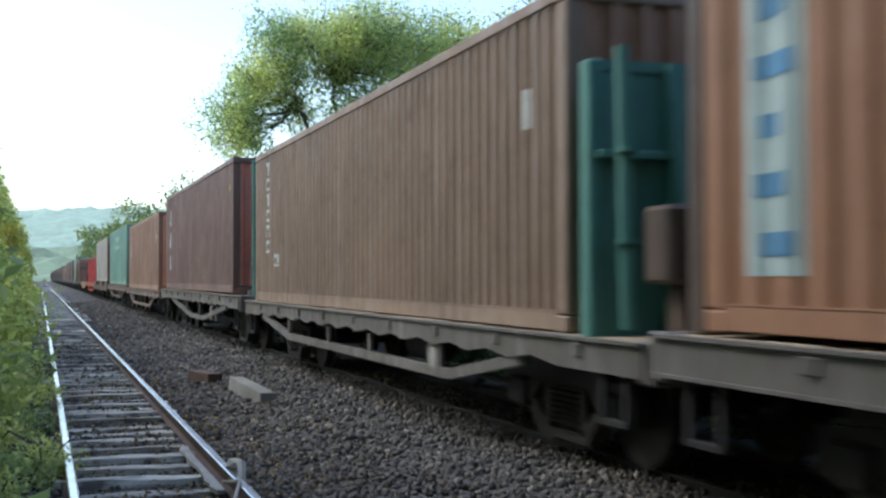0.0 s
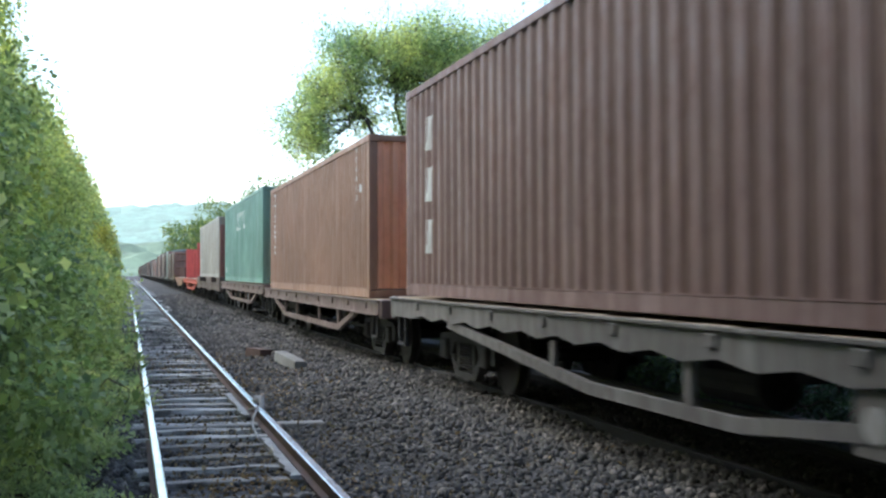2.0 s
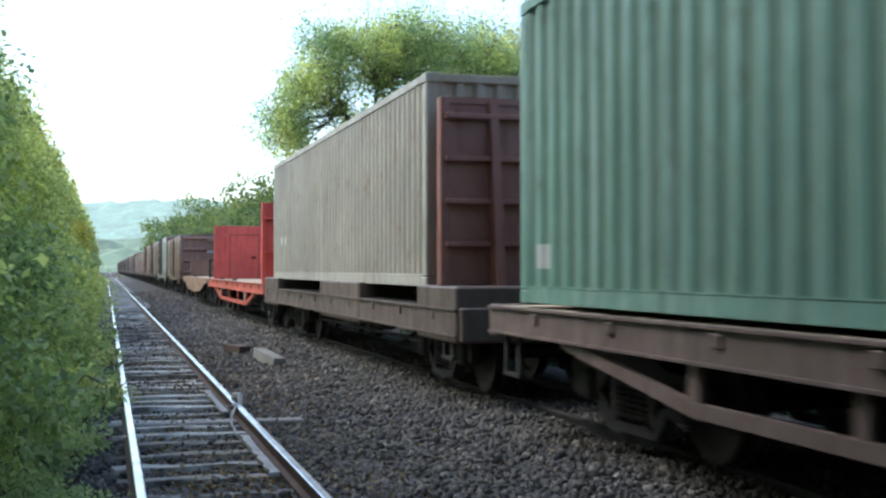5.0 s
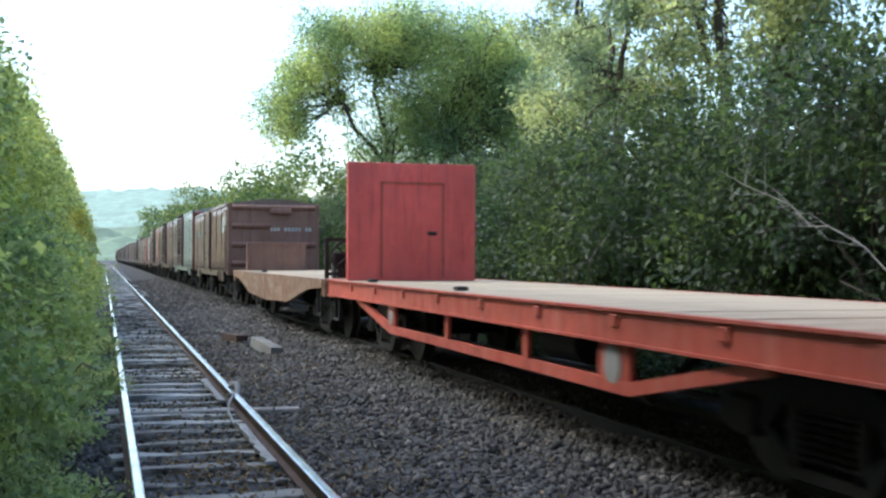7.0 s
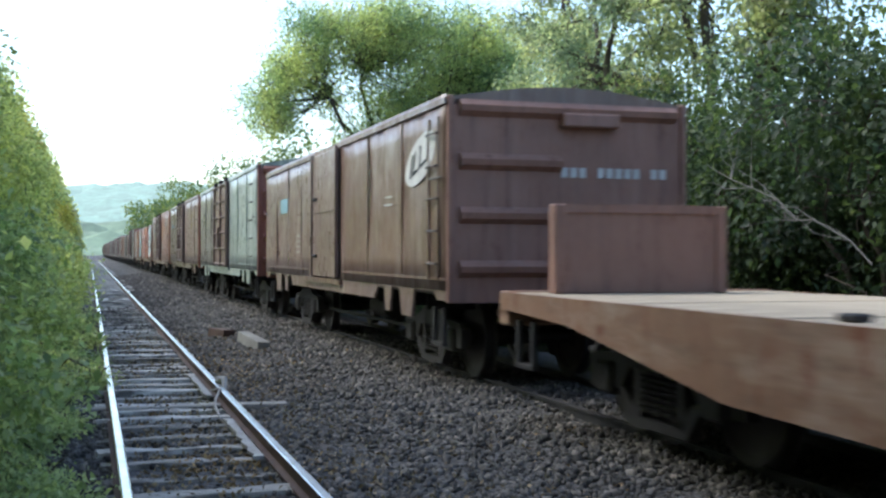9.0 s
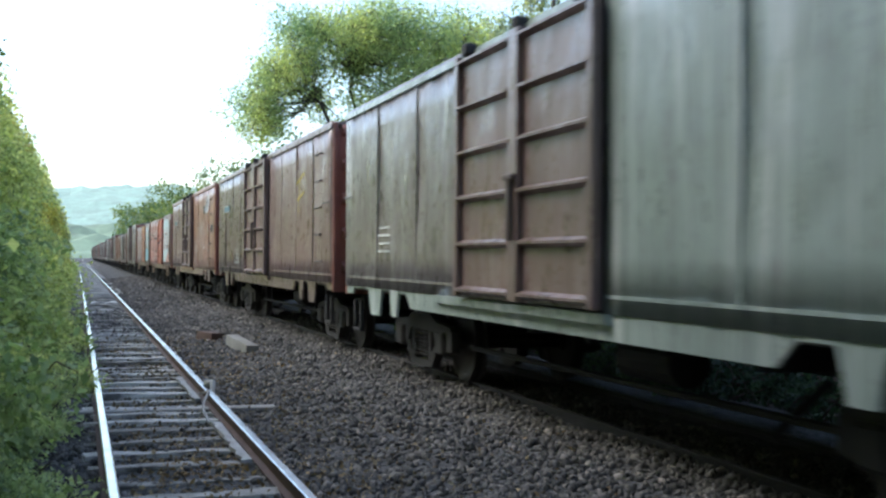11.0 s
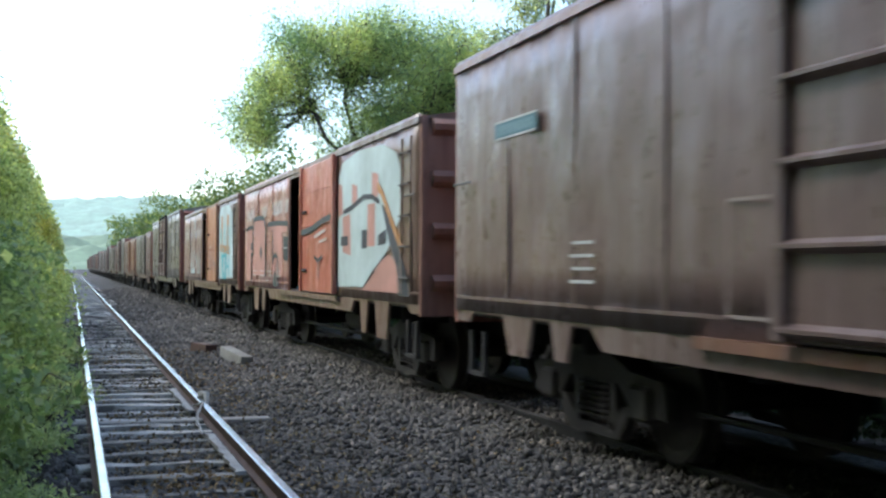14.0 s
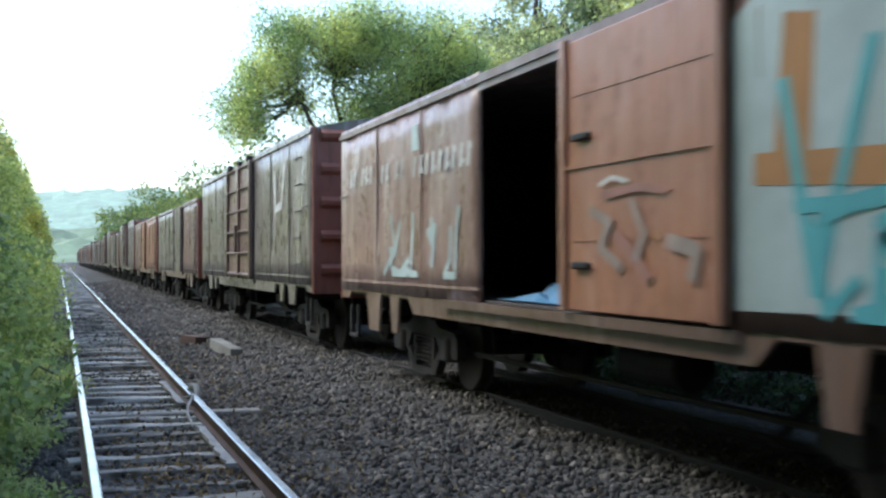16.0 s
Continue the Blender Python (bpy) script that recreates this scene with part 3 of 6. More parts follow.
def running_gear(w, L, inset=2.0, tank=True):
    """Bogies, couplers, hoses, steps and brake gear under a wagon."""
    bogie(w, inset)
    bogie(w, L - inset)
    for y, turn in ((0.0, 0), (L, math.pi)):
        under("coupler", cached("coupler", coupler_mesh, M["iron"]), w, (0, y, 0.72), (0, 0, turn))
        under("brake_hose", cached("brake_hose", hose_mesh, M["under"]), w, (0, y, 0.72), (0, 0, turn))
    for x in (-1.24, 1.24):
        for y in (0.45, L - 0.45):
            under("step", cached("step", stirrup_mesh, M["iron"]), w, (x, y, 0.8))
    bm = B()
    box(bm, -0.18, 0.18, 0.2, L - 0.2, 0.62, 0.9)
    part("centre_sill", bm, M["under"], w)
    bearer = cached("cross_bearer", lambda q: box(q, -1.15, 1.15, -0.04, 0.04, -0.09, 0.09), M["under"])
    for y in np.arange(1.2, L - 1, 1.1):
        under("cross_bearer", bearer, w, (0, y, 0.83))
    if tank:
        bm = B()
        lathe(bm, [(-0.45, 0.05), (-0.42, 0.17), (0.42, 0.17), (0.45, 0.05)], 16)
        for v in bm.verts:
            v.co = Vector((-0.55 + v.co.y, L * 0.44 + v.co.x, 0.6 + v.co.z))
        part("brake_tank", bm, M["iron"], w)
        bm = B()
        bar(bm, (-0.7, 3.3, 0.42), (-0.7, L - 3.3, 0.4), 0.04, n=6)
        bar(bm, (-0.8, L * 0.3, 0.3), (-0.4, L * 0.3, 0.62), 0.05, n=6)
        part("brake_rod", bm, M["iron"], w)


def flat_wagon(u0, L, label, sill, deck, truss=None, fish=False, sill_z=(0.78, 1.02), tank=True, scallop=False):
    w = thing("flat_wagon", label, "railway wagon", "wagons of the goods train")
    MOVING.append((w, u0, 0.0))
    running_gear(w, L, 2.0, tank)
    z0, z1 = sill_z
    n = max(1, int(L / 0.45))
    board = cached("deck_board %.3f %s" % (L / n, deck.name), lambda bm: box(bm, -1.24, 1.24, 0.004, L / n - 0.004, -0.06, 0, 0.004), deck)
    for i in range(n):
        under("deck_board", board, w, (random.uniform(-0.006, 0.006), L * i / n, z1 + random.uniform(-0.005, 0.003)))
    for s in (-1, 1):
        bm = B()
        x0, x1 = (s * 1.30, s * 1.25)
        if fish:
            prism(bm, [(0, z1), (L, z1), (L, z1 - 0.14), (L - 1.4, z1 - 0.2), (L - 3.6, z0 - 0.26), (L * 0.5, z0 - 0.32), (3.6, z0 - 0.26), (1.4, z1 - 0.2), (0, z1 - 0.14)], x0, x1)
        else:
            pts = [(0, z1), (L, z1), (L, z0)]
            if scallop:
                k = 26
                for i in range(k, -1, -1):
                    y = 1.2 + (L - 2.4) * i / k
                    pts.append((y, z0 + (0.05 if i % 2 else 0.0)))
            pts.append((0, z0))
            prism(bm, pts, x0, x1)
        ss = part("side_sill", bm, sill, w)
        if not fish:
            for za, zb in ((z0, z0 + 0.02), (z1 - 0.02, z1)):
                if not (scallop and za == z0):
                    bm = B()
                    box(bm, min(x0, x0 + s * 0.03), max(x0, x0 + s * 0.03), 0, L, za, zb)
                    part("flange", bm, sill, ss)
        bm = B()
        for y in np.arange(0.8, L - 0.5, 1.45):
            box(bm, min(s * 1.30, s * 1.325), max(s * 1.30, s * 1.325), y, y + 0.11, z1 - 0.13, z1 - 0.04, 0.008)
        if fish:
            bm.free()
        else:
            part_split("stake_pocket", bm, sill, w)
        if truss:
            a, b, c, d, zb, posts = truss
            for name, p, q in (("truss_rod", (a, z0), (b, zb)), ("truss_rod", (b, zb), (c, zb)), ("truss_rod", (c, zb), (d, z0))):
                bm = B()
                bar(bm, (s * 1.25, *p), (s * 1.25, *q), 0.06, 0.09)
                part(name, bm, sill, w)
            for y, wd in posts:
                bm = B()
                box(bm, min(s * 1.23, s * 1.27), max(s * 1.23, s * 1.27), y - wd / 2, y + wd / 2, zb, z0)
                part("truss_post", bm, sill, w)
                if wd > 0.25:
                    bm = B()
                    r = bmesh.ops.create_cone(bm, cap_ends=True, segments=20, radius1=wd * 0.27, radius2=wd * 0.27, depth=0.012)
                    for v in r["verts"]:
                        v.co = Vector((s * 1.277 + v.co.z, y + v.co.x, (zb + z0) / 2 + v.co.y))
                    part("data_disc", bm, M["concrete"], w, "grimy white data disc")
    for y0, y1 in ((-0.1, 0.12), (L - 0.12, L + 0.1)):
        bm = B()
        box(bm, -1.28, 1.28, y0, y1, z0 - 0.04, z1 + 0.01, 0.015)
        part("end_beam", bm, sill, w)
    return w


def bulkhead(w, y, x0, x1, z0, z1, material, label, door=False, studs=4):
    bm = B()
    box(bm, x0, x1, y - 0.04, y + 0.04, z0, z1, 0.008)
    bh = part("bulkhead", bm, material, w, label)
    if not door:
        for x in (x0, x1):
            bm = B()
            box(bm, x - 0.05, x + 0.05, y - 0.07, y + 0.07, z0, z1 + 0.01, 0.01)
            part("post", bm, material, bh)
        bm = B()
        box(bm, x0 + 0.05, x1 - 0.05, y - 0.06, y + 0.06, z1 - 0.06, z1 + 0.012)
        part("top_bar", bm, material, bh)
    if door:
        xa, xb = x0 + (x1 - x0) * 0.25, x0 + (x1 - x0) * 0.75
        zc = z0 + (z1 - z0) * 0.84
        bm = B()
        for a in ((xa, xa + 0.035, z0 + 0.05, zc), (xb - 0.035, xb, z0 + 0.05, zc), (xa, xb, zc - 0.035, zc)):
            box(bm, a[0], a[1], y - 0.056, y - 0.039, a[2], a[3])
        part("door_frame", bm, M["red"], bh, "worn red frame of the hatch")
        bm = B()
        box(bm, xb - 0.26, xb - 0.12, y - 0.075, y - 0.04, z0 + 0.68, z0 + 0.74, 0.01)
        part("latch", bm, M["iron"], bh)
        bm = B()
        for q in (0.3, 0.62):
            box(bm, x0 + 0.04, xa - 0.05, y - 0.046, y - 0.039, z0 + (z1 - z0) * q, z0 + (z1 - z0) * q + 0.02)
            box(bm, xb + 0.05, x1 - 0.04, y - 0.046, y - 0.039, z0 + (z1 - z0) * (q + 0.1), z0 + (z1 - z0) * (q + 0.1) + 0.02)
        part_split("seam", bm, material, bh)
    else:
        for i in range(studs):
            z = z0 + (z1 - z0) * (i + 0.9) / (studs + 0.4)
            bm = B()
            box(bm, x0, x1, y - 0.13, y - 0.035, z, z + 0.06, 0.01)
            part("rib", bm, material, bh)
        for k in (0.24, 0.76) if studs else ():
            bm = B()
            xm = x0 + (x1 - x0) * k
            prism(bm, [(y - 0.35, z0), (y - 0.035, z0), (y - 0.035, z1), (y - 0.1, z1)], xm - 0.05, xm + 0.05)
            part("brace", bm, material, bh)
    return bh


def stanchion(w, x, y, z0, z1, material, r=0.07):
    bm = B()
    limb_pts = [(x, y, z0), (x, y + 0.06, z1)]
    bar(bm, *limb_pts, r * 1.35, n=10)
    for k in (0.3, 0.62):
        bar(bm, (x, y, z0 + (z1 - z0) * k), (x, y, z0 + (z1 - z0) * k + 0.03), r * 2.1, n=10)
    return part("stanchion", bm, material, w, "teal tubular end post")


def brake_wheel(w, x, y, z):
    bm = B()
    n = 20
    for i in range(n):
        a, b = 2 * math.pi * i / n, 2 * math.pi * (i + 1) / n
        bar(bm, (x + 0.25 * math.cos(a), y, z + 0.25 * math.sin(a)), (x + 0.25 * math.cos(b), y, z + 0.25 * math.sin(b)), 0.03, n=5)
    for i in range(4):
        a = math.pi / 4 * (2 * i + 1)
        bar(bm, (x, y, z), (x + 0.25 * math.cos(a), y, z + 0.25 * math.sin(a)), 0.022, n=5)
    bar(bm, (x, y, 0.9), (x, y, z), 0.035, n=6)
    box(bm, x - 0.16, x + 0.16, y - 0.02, y + 0.22, z - 0.5, z - 0.2, 0.02)
    return part("brake_wheel", bm, M["iron"], w, "hand brake wheel on its post")


# -- containers --
CL, CW, CH = 12.19, 2.438, 2.591
PITCH = 0.283


def corrugation(y):
    """How deep the side sheet lies at y, in metres behind its crest."""
    q = ((y - 0.13) % PITCH) / PITCH
    if q < 0.27:
        return 0.0
    if q < 0.5:
        return 0.036 * (q - 0.27) / 0.23
    if q < 0.77:
        return 0.036
    return 0.036 * (1 - (q - 0.77) / 0.23)


def breaks(y0, y1):
    out = [y0]
    k = math.floor((y0 - 0.13) / PITCH) - 1
    while True:
        for q in (0, 0.27, 0.5, 0.77):
            y = 0.13 + (k + q) * PITCH
            if y >= y1 - 1e-4:
                return out + [y1]
            if y > y0 + 1e-4:
                out.append(y)
        k += 1


def painted(bm, y0, y1, z0, z1, slant=0.0, x=-1.209):
    """A mark of paint that follows the corrugated side."""
    ys = breaks(y0, y1)
    lo = [bm.verts.new((x - 0.003 + corrugation(y), y, z0)) for y in ys]
    hi = [bm.verts.new((x - 0.003 + corrugation(y + slant), y + slant, z1)) for y in ys]
    for i in range(len(ys) - 1):
        bm.faces.new((lo[i], lo[i + 1], hi[i + 1], hi[i]))


def block_marks(bm, y0, y1, z0, z1, count, seed, slant=0.0):
    """A column of block-like marks, with strokes of uneven length."""
    rnd = random.Random(seed)
    h = (z1 - z0) / count
    t = (y1 - y0) * 0.26
    for i in range(count):
        a, b = z0 + i * h + 0.12 * h, z0 + (i + 1) * h - 0.08 * h
        k = rnd.randrange(3)
        painted(bm, y0, y1, b - 0.055, b, slant)
        if k == 0:
            painted(bm, y1 - t, y1, a, b - 0.056, slant)
            painted(bm, y0, y1 - t - 0.002, a, a + 0.05, slant)
        elif k == 1:
            m = (y0 + y1) / 2
            painted(bm, m - t / 2, m + t / 2, a, b - 0.056, slant)
        else:
            painted(bm, y0, y0 + t, a, b - 0.056, slant)
            painted(bm, y1 - t, y1, a, b - 0.056, slant)


def container(u0, z0, material, label, marks=(), end=None, L=CL, H=CH, pitch=0.283):
    c = thing("container", label, "freight container", "containers on the train")
    global PITCH
    PITCH = pitch
    MOVING.append((c, u0, z0))
    ys = breaks(0.15, L - 0.15)
    for s in (-1, 1):
        bm = B()
        cr = [(corrugation(y), y) for y in ys]
        lo = [bm.verts.new((s * (1.209 - d), y, 0.15)) for d, y in cr]
        hi = [bm.verts.new((s * (1.209 - d), y, H - 0.09)) for d, y in cr]
        for i in range(len(ys) - 1):
            bm.faces.new((lo[i], lo[i + 1], hi[i + 1], hi[i]))
        part("side_wall", bm, material, c, "corrugated steel side wall")
        bm = B()
        box(bm, min(s * 1.219, s * 1.14), max(s * 1.219, s * 1.14), 0.16, L - 0.16, H - 0.1, H - 0.01, 0.008)
        part("top_rail", bm, material, c)
        bm = B()
        box(bm, min(s * 1.215, s * 1.15), max(s * 1.215, s * 1.15), 0.16, L - 0.16, 0.01, 0.145, 0.006)
        box(bm, min(s * 1.219, s * 1.2), max(s * 1.219, s * 1.2), 0.16, L - 0.16, 0.145, 0.155)
        part("bottom_rail", bm, material, c)
        for y in (0.0, L):
            e = 1 if y == 0 else -1
            bm = B()
            box(bm, min(s * 1.219, s * 1.08), max(s * 1.219, s * 1.08), min(y, y + e * 0.155), max(y, y + e * 0.155), 0.12, H - 0.12, 0.015)
            part("corner_post", bm, material, c)
            for zz in (0.0, H - 0.118):
                bm = B()
                box(bm, min(s * 1.221, s * 1.06), max(s * 1.221, s * 1.06), min(y - e * 0.002, y + e * 0.176), max(y - e * 0.002, y + e * 0.176), zz, zz + 0.118, 0.012)
                part("corner_casting", bm, material, c)
    for y, e in ((0.03, 1), (L - 0.03, -1)):
        bm = B()
        n = 9
        xs = []
        for i in range(n):
            a = -1.08 + 2.16 * i / n
            q = 2.16 / n
            xs += [(a, 0.0), (a + 0.3 * q, 0.0), (a + 0.5 * q, 0.045), (a + 0.8 * q, 0.045)]
        xs.append((1.08, 0.0))
        lo = [bm.verts.new((x, y + e * d, 0.14)) for x, d in xs]
        hi = [bm.verts.new((x, y + e * d, H - 0.1)) for x, d in xs]
        for i in range(len(xs) - 1):
            bm.faces.new((lo[i], lo[i + 1], hi[i + 1], hi[i]))
        part("end_wall", bm, end or material, c, "corrugated end wall")
        for zz in ((0.0, 0.13), (H - 0.11, H - 0.01)):
            bm = B()
            box(bm, -1.07, 1.07, min(y - e * 0.025, y + e * 0.1), max(y - e * 0.025, y + e * 0.1), zz[0] + 0.004, zz[1], 0.01)
            part("end_beam", bm, material, c)
    bm = B()
    n = 46
    for i in range(n):
        a, b = 0.1 + (L - 0.2) * i / n, 0.1 + (L - 0.2) * (i + 1) / n
        box(bm, -1.14, 1.14, a, b, H - 0.05, H - 0.02 - (0.02 if i % 2 else 0))
    part("roof", bm, material, c)
    bm = B()
    box(bm, -1.14, 1.14, 0.1, L - 0.1, 0.04, 0.12)
    part("floor", bm, M["under"], c)
    for k, (paint, fn) in enumerate(marks):
        bm = B()
        fn(bm)
        part_split("lettering", bm, M[paint], c, paint + " painted mark")
    return c


# wagon 0 with its container
T1 = (1.9, 3.3, 10.0, 11.9, 0.44)
P1 = [(3.3, 0.12), (5.4, 0.1), (8.3, 0.1), (10.0, 0.34)]
w = flat_wagon(-5.0, 13.9, "grey flat wagon with a truss under its sill carrying a container", M["wagon_pale"], M["deck"], (*T1, [(3.3, 0.1), (6.0, 0.1), (9.0, 0.1)]))
bulkhead(w, 13.7, -1.1, 1.1, 1.02, 3.3, M["wagon_dark"], "dark steel end wall", studs=3)
container(-3.7, 1.05, M["orange"], "orange brown shipping container with a white panel of blue marks", [
    ("aqua", lambda bm: painted(bm, 11.36, 11.8, 0.3, 2.45)),
    ("blue", lambda bm: [painted(bm, 11.42 + 0.05 * (i % 3), 11.7 + 0.03 * (i % 2), 0.4 + 0.3 * i, 0.52 + 0.3 * i, 0.0, -1.213) for i in range(7)]),
])
# wagon 1
w = flat_wagon(9.05, 13.9, "grey flat wagon with peeling sill and teal end walls", M["wagon_pale"], M["deck"], (1.9, 3.5, 10.4, 12.4, 0.5, [(3.9, 0.36), (6.1, 0.1), (8.0, 0.1), (10.4, 0.1)]), scallop=True, sill_z=(0.74, 0.955))
bulkhead(w, 0.85, -1.2, 1.2, 0.95, 2.78, M["teal"], "teal steel end wall with posts", studs=1)
bm = B()
box(bm, -0.98, -0.5, 0.2, 0.55, 1.3, 1.8, 0.03)
box(bm, -0.85, -0.6, 0.28, 0.48, 0.95, 1.3, 0.02)
part("brake_box", bm, M["wagon_dark"], w, "brown hand brake housing")
for y in (0.35, 13.55):
    for x in (-1.2, 1.2):
        stanchion(w, x, y, 1.02, 2.8 if y < 1 else 3.35, M["teal"], 0.048)
brake_wheel(w, 0.5, 0.1, 1.9)
container(10.24, 0.96, M["brown"], "faded brown corrugated shipping container with white marks", [
    ("white", lambda bm: (block_marks(bm, 11.0, 11.3, 0.75, 2.25, 6, 1), painted(bm, 10.3, 10.75, 0.56, 0.6), painted(bm, 10.3, 10.4, 0.61, 0.75), painted(bm, 10.62, 10.75, 0.61, 0.75), painted(bm, 10.41, 10.61, 0.7, 0.75), painted(bm, 0.7, 0.78, 1.5, 1.8))),
], M["orange"], H=2.438, pitch=0.205)
# wagon 2
w = flat_wagon(23.75, 13.9, "grey flat wagon with flaking paint and a bent truss", M["wagon_pale"], M["deck"], (1.6, 5.0, 7.2, 11.2, 0.46, [(3.7, 0.34), (5.6, 0.1), (8.0, 0.1), (3.0, 0.1)]), scallop=True)
bm = B()
box(bm, -0.95, -0.6, 0.4, 0.7, 1.28, 1.6, 0.03)
box(bm, -1.0, -0.45, 0.3, 0.8, 1.02, 1.12, 0.02)
box(bm, -0.85, -0.6, 0.45, 0.65, 1.12, 1.32, 0.02)
part("brake_box", bm, M["under"], w, "dark hand brake housing")
container(24.92, 1.05, M["maroon"], "dark maroon corrugated shipping container, scuffed", [
    ("white", lambda bm: [painted(bm, 11.0, 11.3, z, z + 0.4, -0.1) for z in (0.52, 1.14, 1.75)]),
    ("yellow", lambda bm: painted(bm, 0.4, 0.55, 1.98, 2.1)),
], M["maroon_end"])
# wagon 3
w = flat_wagon(38.45, 13.7, "brown flat wagon with a truss under its sill", M["wagon_pink"], M["deck"], (1.9, 3.4, 10.1, 12.0, 0.43, [(3.4, 0.16), (5.4, 0.1), (8.3, 0.1), (10.1, 0.1)]), sill_z=(0.74, 0.955))
container(39.5, 0.96, M["rust_red"], "reddish brown corrugated container with white marks", [
    ("white", lambda bm: (block_marks(bm, 11.2, 11.5, 0.8, 2.3, 6, 4), [painted(bm, 0.95, 1.03, z, z + 0.09) for z in (1.5, 1.65, 1.8, 1.95, 2.1, 2.25)], painted(bm, 0.6, 0.75, 1.62, 1.74))),
], M["end_red"], H=2.438, pitch=0.205)
# wagon 4
w = flat_wagon(52.65, 13.6, "faded pink flat wagon with a truss under its sill", M["wagon_pink"], M["deck"], (1.9, 3.4, 9.9, 12.0, 0.5, [(3.9, 0.36), (5.0, 0.12), (6.7, 0.12), (8.3, 0.1), (9.9, 0.14)]))
container(53.5, 1.05, M["green"], "sea green corrugated container with pale marks", [
    ("white", lambda bm: [painted(bm, a, a + 0.14, 1.66, 2.22, 0.05) for a in (4.9, 5.3, 5.6, 6.1, 6.5, 6.85, 7.3)] + [painted(bm, 5.04, 5.3, 1.66, 1.8), painted(bm, 6.24, 6.5, 2.08, 2.22), painted(bm, 7.44, 7.75, 1.66, 1.8), painted(bm, 11.6, 11.8, 0.3, 0.5)]),
])
# wagon 5: low skeleton wagon with high container
w = flat_wagon(67.3, 14.4, "dark brown wagon with a deep sill carrying a cream container", M["wagon_dark"], M["under"], None, sill_z=(0.66, 0.95))
bm = B()
for y0, y1 in ((0.0, 1.5), (4.6, 7.6), (12.4, 14.4)):
    box(bm, -1.31, 1.31, y0, y1, 0.6, 1.17, 0.02)
part_split("saddle", bm, M["wagon_dark"], w, "raised dark bearer under the container")
bulkhead(w, 1.0, -1.15, 1.15, 1.17, 3.2, M["box_end"], "red brown steel end wall", studs=4)
bm = B()
for i in range(9):
    if i != 4:
        box(bm, -1.306, -1.3, 10.4 + 0.13 * i, 10.48 + 0.13 * i, 0.74, 0.86)
part_split("lettering", bm, M["wagon_pale"], w, "pale stencilled marks")
container(68.75, 1.14, M["cream"], "cream container with rusty streaks down its sides", [
    ("white", lambda bm: [painted(bm, 11.1 - 0.16 * i, 11.2 - 0.16 * i, 0.7, 0.85) for i in range(4)]),
    ("green", lambda bm: painted(bm, 9.1, 9.22, 0.95, 1.03)),
], H=2.42, pitch=0.24)
# wagon 6: red flat wagon with end walls
w = flat_wagon(81.95, 14.2, "bright red empty flat wagon with end walls and bleached deck", M["red"], M["deck"], (1.9, 3.6, 10.3, 12.2, 0.48, [(3.85, 0.5), (5.6, 0.12), (7.9, 0.12), (10.25, 0.34)]))
bulkhead(w, 0.75, -1.2, 1.2, 1.02, 2.85, M["red_wall"], "ribbed red steel end wall", studs=2)
bulkhead(w, 13.3, -1.2, 0.78, 1.02, 2.78, M["red_wall"], "flat red end wall with a framed hatch", door=True)
bm = B()
for y, x in ((7.9, -1.15), (12.2, -1.1)):
    box(bm, x, x + 0.12, y, y + 0.16, 1.02, 1.065, 0.01)
part_split("deck_fitting", bm, M["iron"], w, "dark twist lock fittings on the deck")
# wagon 7: tan flat wagon with a deep fish-belly sill
w = flat_wagon(96.75, 13.1, "rusty tan flat wagon with a deep curved sill", M["wagon_tan"], M["deck"], None, fish=True)
brake_wheel(w, -0.85, 0.2, 1.38)
bm = B()
for x in (-1.2, -0.5):
    bar(bm, (x, 0.1, 0.7), (x, 0.1, 1.65), 0.06)
for z in (1.1, 1.65):
    bar(bm, (-1.23, 0.1, z), (-0.47, 0.1, z), 0.05)
box(bm, -1.05, -0.65, 0.3, 0.5, 1.02, 1.45, 0.02)
part("end_frame", bm, M["iron"], w, "dark end frame by the hand brake")
bulkhead(w, 12.7, -0.95, 0.55, 1.02, 1.75, M["box_end_dark"], "low dark brown end wall", studs=0)
bm = B()
for y in (8.6,):
    box(bm, -1.12, -1.0, y, y + 0.14, 1.02, 1.06, 0.01)
part_split("deck_fitting", bm, M["iron"], w)


# -- boxcars --
def notched(bm, L, x0, x1, z_top, z_mid, deep):
    half = [(0.0, z_top - 0.1), (0.35, z_top - 0.1), (0.45, z_top - 0.02), (1.2, z_top - 0.02), (1.32, deep), (1.72, deep), (1.82, z_top - 0.02), (2.18, z_top - 0.02), (2.26, deep + 0.02), (2.46, deep + 0.02), (2.54, z_top - 0.03), (2.86, z_top - 0.03), (3.05, z_mid)]
    pts = [(0.0, z_top), *half, *[(L - y, z) for y, z in half[::-1]], (L, z_top)]
    prism(bm, pts, x0, x1)


def blob(bm, pts, x):
    vs = [bm.verts.new((x, y, z)) for y, z in pts]
    f = bm.faces.new(vs)
    bmesh.ops.triangulate(bm, faces=[f])


def oval(y, z, ry, rz, n=22, lean=0.0):
    return [(y + ry * math.cos(2 * math.pi * i / n) + lean * math.sin(2 * math.pi * i / n), z + rz * math.sin(2 * math.pi * i / n)) for i in range(n)]


